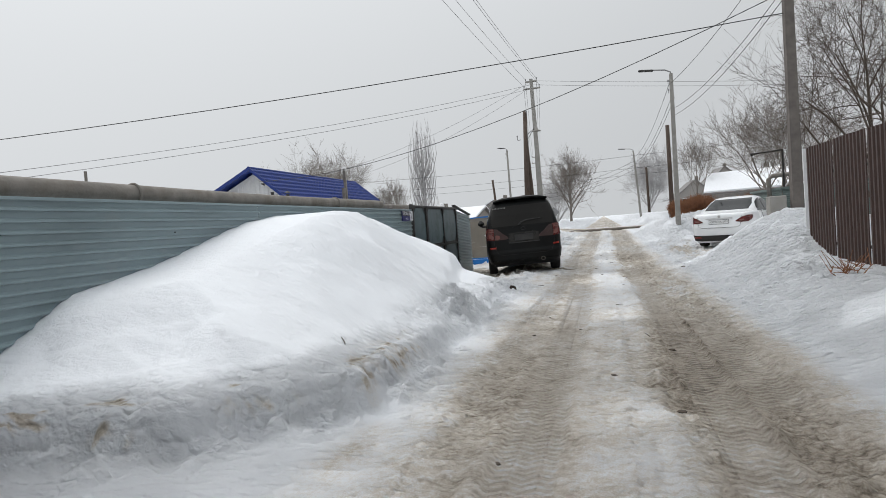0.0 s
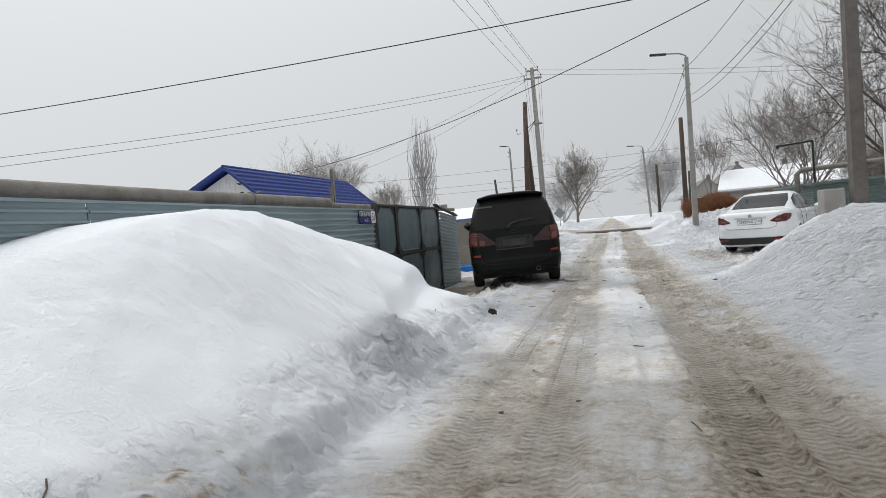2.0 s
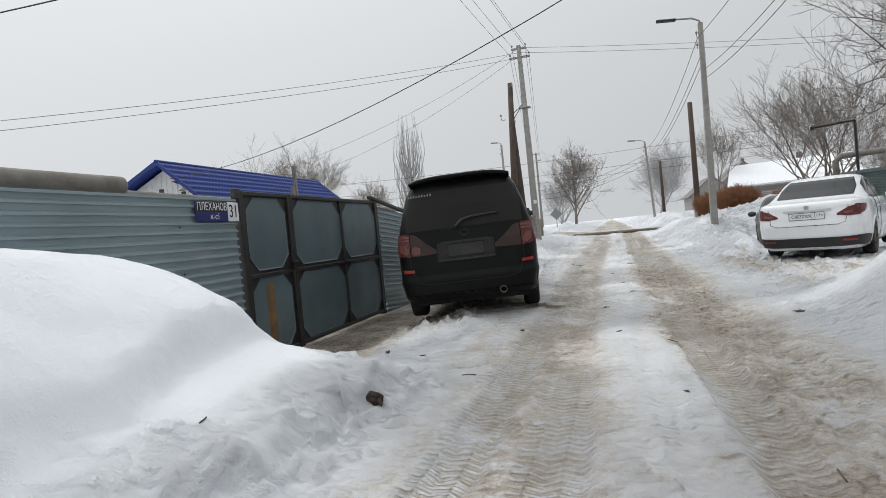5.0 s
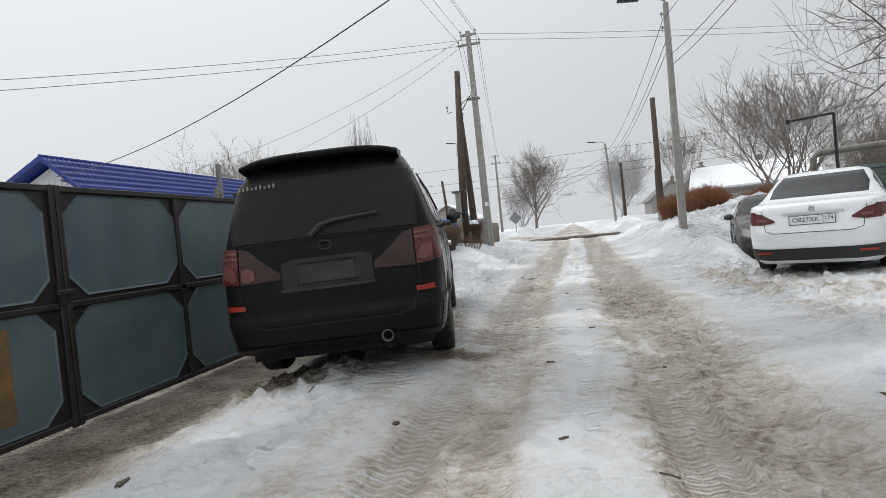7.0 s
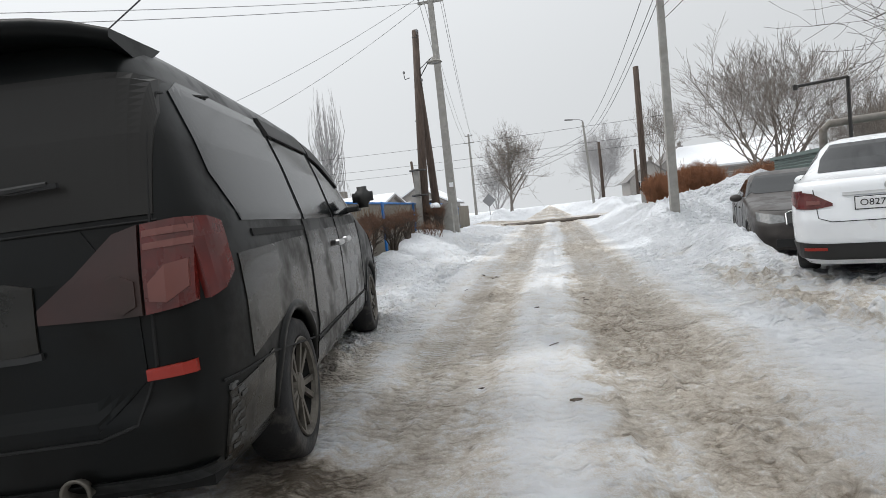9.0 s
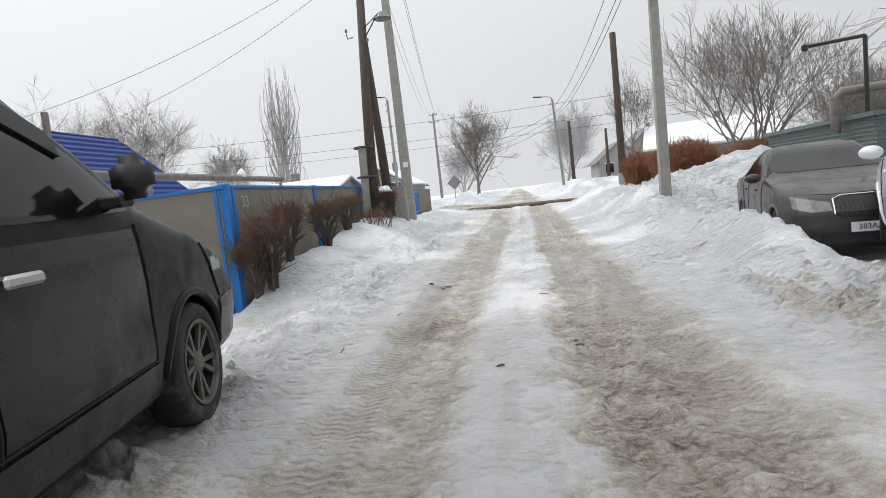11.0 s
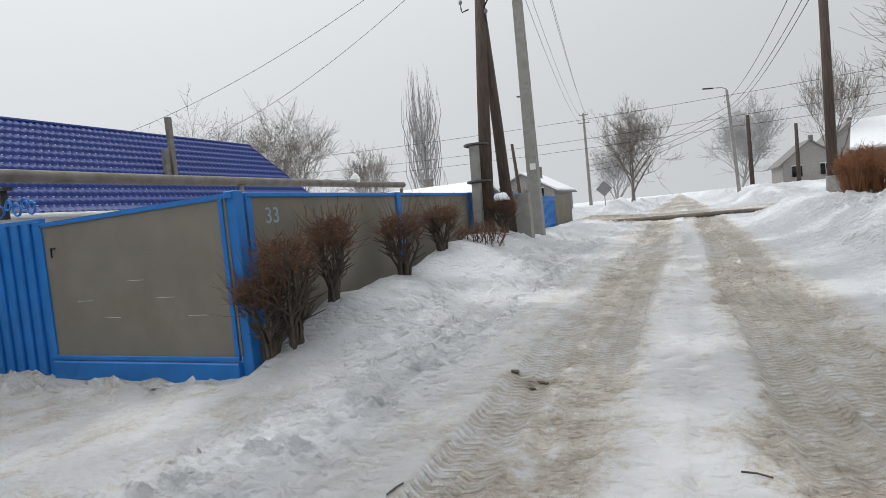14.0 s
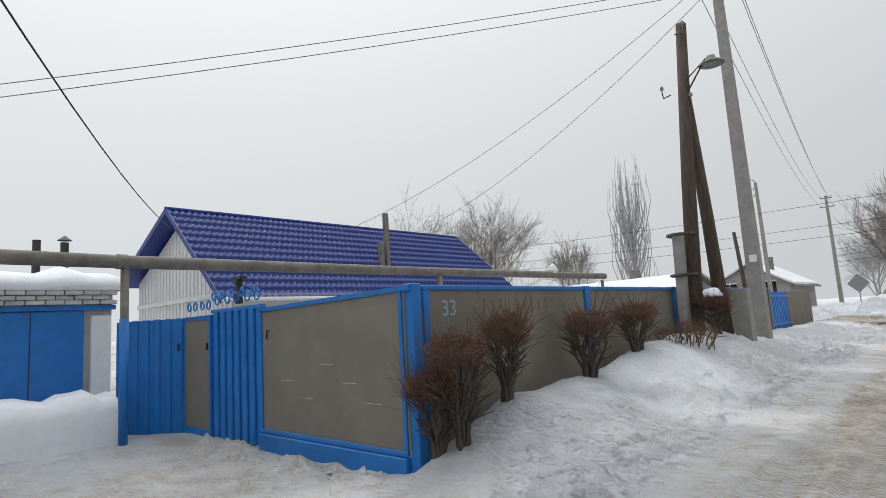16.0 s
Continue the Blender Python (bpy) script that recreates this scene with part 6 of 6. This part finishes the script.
brush("hedge", 4.6, 31.0, 0.75, 1.6, 1.25, 1500, HEDGE, 5, "rust-red leafless clipped hedge standing in the snow")
brush("hedge", 3.95, 33.6, 0.5, 0.8, 1.05, 500, HEDGE, 6, "rust-red leafless bush beside a timber pole", "bush")
brush("hedge", 8.2, 34.0, 1.6, 1.0, 1.2, 1100, HEDGE, 7, "rust-red leafless hedge before the far gardens")
brush("bush", -3.3, 27.3, 0.5, 0.4, 0.28, 45, SHRUB, 8, "sparse dry twigs poking through the snow", "bush")
brush("bush", 2.9, 8.1, 0.16, 0.12, 0.14, 9, HEDGE, 9, "few dry reddish stalks in the snow", "plant")
brush("bush", -5.0, 37.2, 0.7, 1.0, 1.9, 260, BARK, 10, "leafless creeper tangled over the far fence", "bush")

tree("big_tree", 8.4, 21.5, 11.5, "tall dark leafless tree behind the brown fence", BARK, 3, (6, 7, 7, 9), 1, 0.6, -0.01, 0.22, 0.15, 0.006, width=0.62)
# trees further off take the paler barks, which carry the haze as colour
tree("bare_tree", 12.3, 46.0, 10.0, "leafless grey-brown tree with many upright stems", BARKHAZE, 9, (5, 5, 5, 4), 3, 0.5, 0.06, 0.15, 0.12, 0.009, width=0.9)
tree("bare_tree", 8.6, 58.0, 8.5, "slim leafless tree in the misty distance", BARKHAZE, 12, (5, 5, 5, 5), 1, 0.5, 0.1, 0.15, 0.2, 0.01, width=0.5)
tree("street_tree", -3.8, 70.5, 9.8, "leafless roadside tree in the mist", BARKHAZE, 21, (6, 6, 6, 7), 1, 0.55, 0.08, 0.25, 0.15, 0.011, width=0.68)
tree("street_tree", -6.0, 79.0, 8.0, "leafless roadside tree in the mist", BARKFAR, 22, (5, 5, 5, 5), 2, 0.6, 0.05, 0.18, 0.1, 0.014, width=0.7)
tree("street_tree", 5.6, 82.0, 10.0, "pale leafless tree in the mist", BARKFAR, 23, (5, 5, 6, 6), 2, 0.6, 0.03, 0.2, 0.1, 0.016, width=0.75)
tree("orchard_tree", -22.9, 40.2, 9.3, "spreading leafless fruit tree behind the house", BARKHAZE, 31, (5, 5, 5, 5), 2, 0.62, 0.04, 0.15, 0.2, 0.008, width=0.8)
tree("orchard_tree", -25.2, 50.6, 10.4, "tall spreading leafless tree behind the house", BARKHAZE, 34, (5, 6, 5, 6), 2, 0.6, 0.05, 0.17, 0.2, 0.009, width=0.78)
tree("orchard_tree", -19.9, 52.1, 6.3, "small leafless tree in a far garden", BARKHAZE, 37, (5, 5, 4, 5), 2, 0.55, 0.06, 0.12, 0.15, 0.009, width=0.62)
tree("garden_tree", 15.0, 42.0, 5.5, "leafless brown thicket tree in a garden", BARKHAZE, 41, (5, 5, 5, 4), 3, 0.6, 0.06, 0.14, 0.1, 0.01)
tree("garden_tree", 19.0, 47.0, 6.5, "leafless brown thicket tree in a garden", BARKHAZE, 43, (5, 5, 5, 4), 3, 0.6, 0.06, 0.16, 0.1, 0.01)
tree("far_tree", -34.0, 36.0, 5.5, "small far leafless tree beyond the fence", BARKHAZE, 47, (4, 5, 4, 5), 1, 0.45, 0.12, 0.14, 0.1, 0.012, width=0.4)
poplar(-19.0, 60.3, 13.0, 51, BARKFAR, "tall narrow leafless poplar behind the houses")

# ---- far houses, frame and road sign ----
SLATE = mat("grey_slate_roof", (0.2, 0.19, 0.185), 0.8, noise_amt=0.15)
FARWALL = mat("far_plaster", (0.33, 0.31, 0.29), 0.85, noise_amt=0.12)


def far_house(x, y, w, d, eave, ridge, label, snow=True, along_y=True, wall=FARWALL, turn=0):
    h = thing("far_house", pose(x, y, gz(x, y) - 0.1, 0, 0, turn), label, "house", "far houses")
    part("wall", extrude_poly(bmesh.new(), [(-w / 2, 0, -0.3), (w / 2, 0, -0.3), (w / 2, 0, eave), (0, 0, ridge - 0.15), (-w / 2, 0, eave)], (0, d, 0)), wall, h)
    for s in (-1, 1):
        r = part("roof", extrude_poly(bmesh.new(), [(0, -0.3, ridge), (s * (w / 2 + 0.4), -0.3, eave - 0.25), (s * (w / 2 + 0.4), -0.3, eave - 0.35), (0, -0.3, ridge - 0.12)], (0, d + 0.6, 0)), SLATE, h)
        if snow:
            part("roof_snow", extrude_poly(bmesh.new(), [(0, -0.25, ridge + 0.12), (s * (w / 2 + 0.3), -0.25, eave - 0.05), (s * (w / 2 + 0.3), -0.25, eave - 0.18), (0, -0.25, ridge)], (0, d + 0.5, 0)), SNOW, r, "snow-covered slope")
    for k in range(2):
        wd = part("window", boxes((-w / 4 + k * w / 2 - 0.45, -0.06, 0.9, -w / 4 + k * w / 2 + 0.45, 0.0, 2.0)), TINT, h)
        part("window_frame", boxes((-w / 4 + k * w / 2 - 0.5, -0.07, 2.0, -w / 4 + k * w / 2 + 0.5, -0.0, 2.08), (-w / 4 + k * w / 2 - 0.02, -0.075, 0.9, -w / 4 + k * w / 2 + 0.02, -0.06, 2.0)), WHITEPAINT, wd)
    part("chimney", boxes((0.5, d * 0.4, ridge - 0.5, 0.9, d * 0.4 + 0.4, ridge + 0.6)), PIPE, h)
    return h


far_house(17.5, 56.0, 6.5, 8.0, 1.7, 3.3, "far house with a snow-covered gable roof", turn=75)
far_house(12.5, 86.0, 5.0, 8.0, 2.4, 4.6, "grey far house in the mist", snow=False)
far_house(17.5, 92.0, 7.0, 9.0, 3.0, 6.4, "grey far house in the mist", snow=False)
far_house(-9.5, 46.0, 6.0, 9.0, 1.8, 2.9, "low far house with a snow-covered roof", turn=80)
far_house(-11.5, 62.0, 5.0, 8.0, 1.9, 3.3, "small far house with a snowy roof")
far_house(-20.0, 4.0, 8.0, 8.0, 2.0, 3.3, "neighbouring house with a dark roof behind the fence", snow=False)

gf = thing("gas_frame", pose(7.65, 28.0, 0), "dark steel gas pipe frame above the yard", "pipe")
part("upright", tube(bmesh.new(), [(0, 0, -0.2), (0, 0, 3.5)], 0.045, 8), GATEFRAME, gf)
part("crossbar", tube(bmesh.new(), [(-1.15, 0, 3.42), (0, 0, 3.5)], 0.04, 8), GATEFRAME, gf)
part("end_lamp", lathe(bmesh.new(), [(0.001, -0.08), (0.06, -0.07), (0.07, 0.05), (0.001, 0.09)], 10), GATEFRAME, gf).matrix_local = pose(-1.2, 0, 3.4)
part("pipe_run", tube(bmesh.new(), [(-0.55, 0.2, 1.5), (-0.55, 0.2, 2.25), (-0.4, 0.2, 2.4), (4.5, 0.2, 2.6)], 0.1, 8), PIPE, gf, "rusty yellow-brown pipe", True)
gs = thing("green_shed", pose(7.35, 27.2, 0), "grey-green ribbed metal shed beside the parked cars", "shed")
SHEDM = mat("grey_green_sheet", (0.11, 0.15, 0.14), 0.5, noise_amt=0.12)
part("side_sheet", ribbed(4.5, 0.0, 1.75), SHEDM, gs).matrix_local = pose(0, 0, 0, 0, 0, -90)
part("back_sheet", ribbed(5.0, 0.0, 1.75), SHEDM, gs).matrix_local = pose(0, 5, 0, 0, 0, 180)
part("roof", extrude_poly(bmesh.new(), [(-0.1, -0.1, 1.75), (4.6, -0.1, 1.85), (4.6, -0.1, 1.95), (-0.1, -0.1, 1.85)], (0, 5.2, 0)), SHEDM, gs)
garden = thing("garden_fence", pose(6.5, 38.0, 0), "low grey far garden fence of metal sheets", "fence")
for k in range(5):
    part("sheet", ribbed(3.0, 0.0, 1.5), FARWALL, garden).matrix_local = pose(k * 3.02, 0.5 * (k % 2), 0.2, 0, 0, -90)
rs = thing("road_sign", pose(-4.8, 58.5, gz(-4.8, 58.5)), "grey-backed diamond road sign on a thin post", "sign")
part("post", tube(bmesh.new(), [(0, 0, -0.2), (0, 0, 1.6)], 0.03, 8), WIREGREY, rs)
part("plate", extrude_poly(bmesh.new(), [(-0.55, -0.04, 1.25), (0, -0.04, 0.7), (0.55, -0.04, 1.25), (0, -0.04, 1.8)], (0, 0.02, 0)), WIREGREY, rs)
kb = thing("road_hump", pose(0.2, 40.2, gz(0, 40.2)), "long dirty ridge of ice across the crossing", "ridge")
part("ridge", tube(bmesh.new(), [(-3.6, 0.2, -0.02), (-2.5, 0.1, 0.03), (0, 0, 0.02), (2, -0.1, 0.03), (3.2, 0.3, -0.02)], [0.03, 0.09, 0.1, 0.09, 0.03], 8), mat("dirty_ice", (0.14, 0.12, 0.1), 0.7, noise_amt=0.3, bump=0.5), kb, "", True)

# ---- frozen dirt and twigs on the snow ----
CLOD = mat("frozen_dirt", (0.075, 0.058, 0.043), 0.85, noise_amt=0.4, noise_scale=30, bump=0.5)
rng = random.Random(77)
spots = [(0.52, 5.42, 1.3), (0.38, 3.63, 1.2), (-0.61, 2.85, 0.7), (-0.81, 6.18, 0.9), (0.0, 4.4, 0.8), (-0.32, 6.4, 0.8), (-1.81, 11.31, 1.0), (0.25, 10.07, 0.7), (1.5, 12.4, 1.6), (-1.06, 12.3, 1.3), (-2.26, 11.57, 1.6),
         (-0.1, 12.01, 0.9), (-0.23, 13.62, 1.0), (0.58, 13.54, 1.0), (0.12, 14.9, 1.0), (-0.43, 15.28, 0.7), (-0.94, 21.09, 1.0), (-1.13, 21.36, 1.6), (-0.9, 21.22, 1.8), (-0.15, 17.81, 0.8), (0.37, 18.25, 1.0), (0.35, 18.31, 0.7), (-2.81, 18.87, 1.8), (-3.0, 19.3, 1.2)]
for x, y, k in spots:
    bm = bmesh.new()
    bmesh.ops.create_icosphere(bm, subdivisions=2, radius=1.0)
    sx, sy, sz = 0.026 * k * rng.uniform(0.8, 1.5), 0.018 * k * rng.uniform(0.7, 1.3), 0.007 * k
    off = Vector((rng.uniform(0, 50), 0, 0))
    for v in bm.verts:
        f = 1 + 0.9 * noise.noise(v.co * 1.8 + off)
        v.co = Vector((v.co.x * sx * f, v.co.y * sy * f, v.co.z * sz * f))
    ob = part("dirt_clod", bm, CLOD, None, "", True)
    ob.matrix_world = pose(x, y, gz(x, y) + 0.002 * k, 0, 0, rng.uniform(0, 360))
    tagged(ob, "small dark clod of frozen dirt on packed snow", "dirt clod", "dirt clods on the road")
for k in range(16):
    x, y = rng.uniform(-2.6, 1.2), rng.uniform(2.5, 20)
    a, ln = rng.uniform(0, 6.28), rng.uniform(0.05, 0.13)
    p = [Vector((x + math.cos(a) * ln * t, y + math.sin(a) * ln * t + 0.01 * math.sin(t * 5), gz(x + math.cos(a) * ln * t, y + math.sin(a) * ln * t) + 0.006)) for t in (0, 0.5, 1)]
    ob = part("twig", tube(bmesh.new(), p, 0.004, 5), BARK, None)
    tagged(ob, "short broken twig lying on packed snow", "twig", "twigs on the road")

SCRAP = mat("matted_brown_fur_cloth", (0.03, 0.02, 0.015), 0.95, noise_amt=0.4, noise_scale=25, bump=0.8, bump_scale=70)
scrap = thing("frozen_rag", pose(-1.6, 9.75, gz(-1.6, 9.75) - 0.01, 0, 0, -28) @ Matrix.Scale(0.8, 4), "dark brown frozen rag half buried at the snow edge", "rag")
bm = bmesh.new()
bmesh.ops.create_icosphere(bm, subdivisions=4, radius=1.0)
for v in bm.verts:
    f = 1 + 0.35 * noise.noise(v.co * 1.6) + 0.1 * noise.noise(v.co * 6.0)
    v.co = Vector((v.co.x * 0.1 * f, v.co.y * 0.055 * f, 0.035 + v.co.z * 0.05 * f - 0.25 * max(v.co.x, 0) ** 2 * 0.1))
part("cloth", bm, SCRAP, scrap, "", True)
part("tail_strip", tube(bmesh.new(), [(0.07, -0.01, 0.03), (0.11, -0.02, 0.012), (0.15, -0.05, 0.006)], [0.02, 0.014, 0.006], 7), SCRAP, scrap, "", True)
bm = bmesh.new()
bmesh.ops.create_icosphere(bm, subdivisions=3, radius=1.0)
for v in bm.verts:
    f = 1 + 0.4 * noise.noise(v.co * 1.9 + Vector((4, 0, 0)))
    v.co = Vector((-0.075 + v.co.x * 0.045 * f, -0.03 + v.co.y * 0.045 * f, 0.025 + v.co.z * 0.035 * f))
part("clinging_snow", bm, SNOW, scrap, "lump of clinging snow", True)
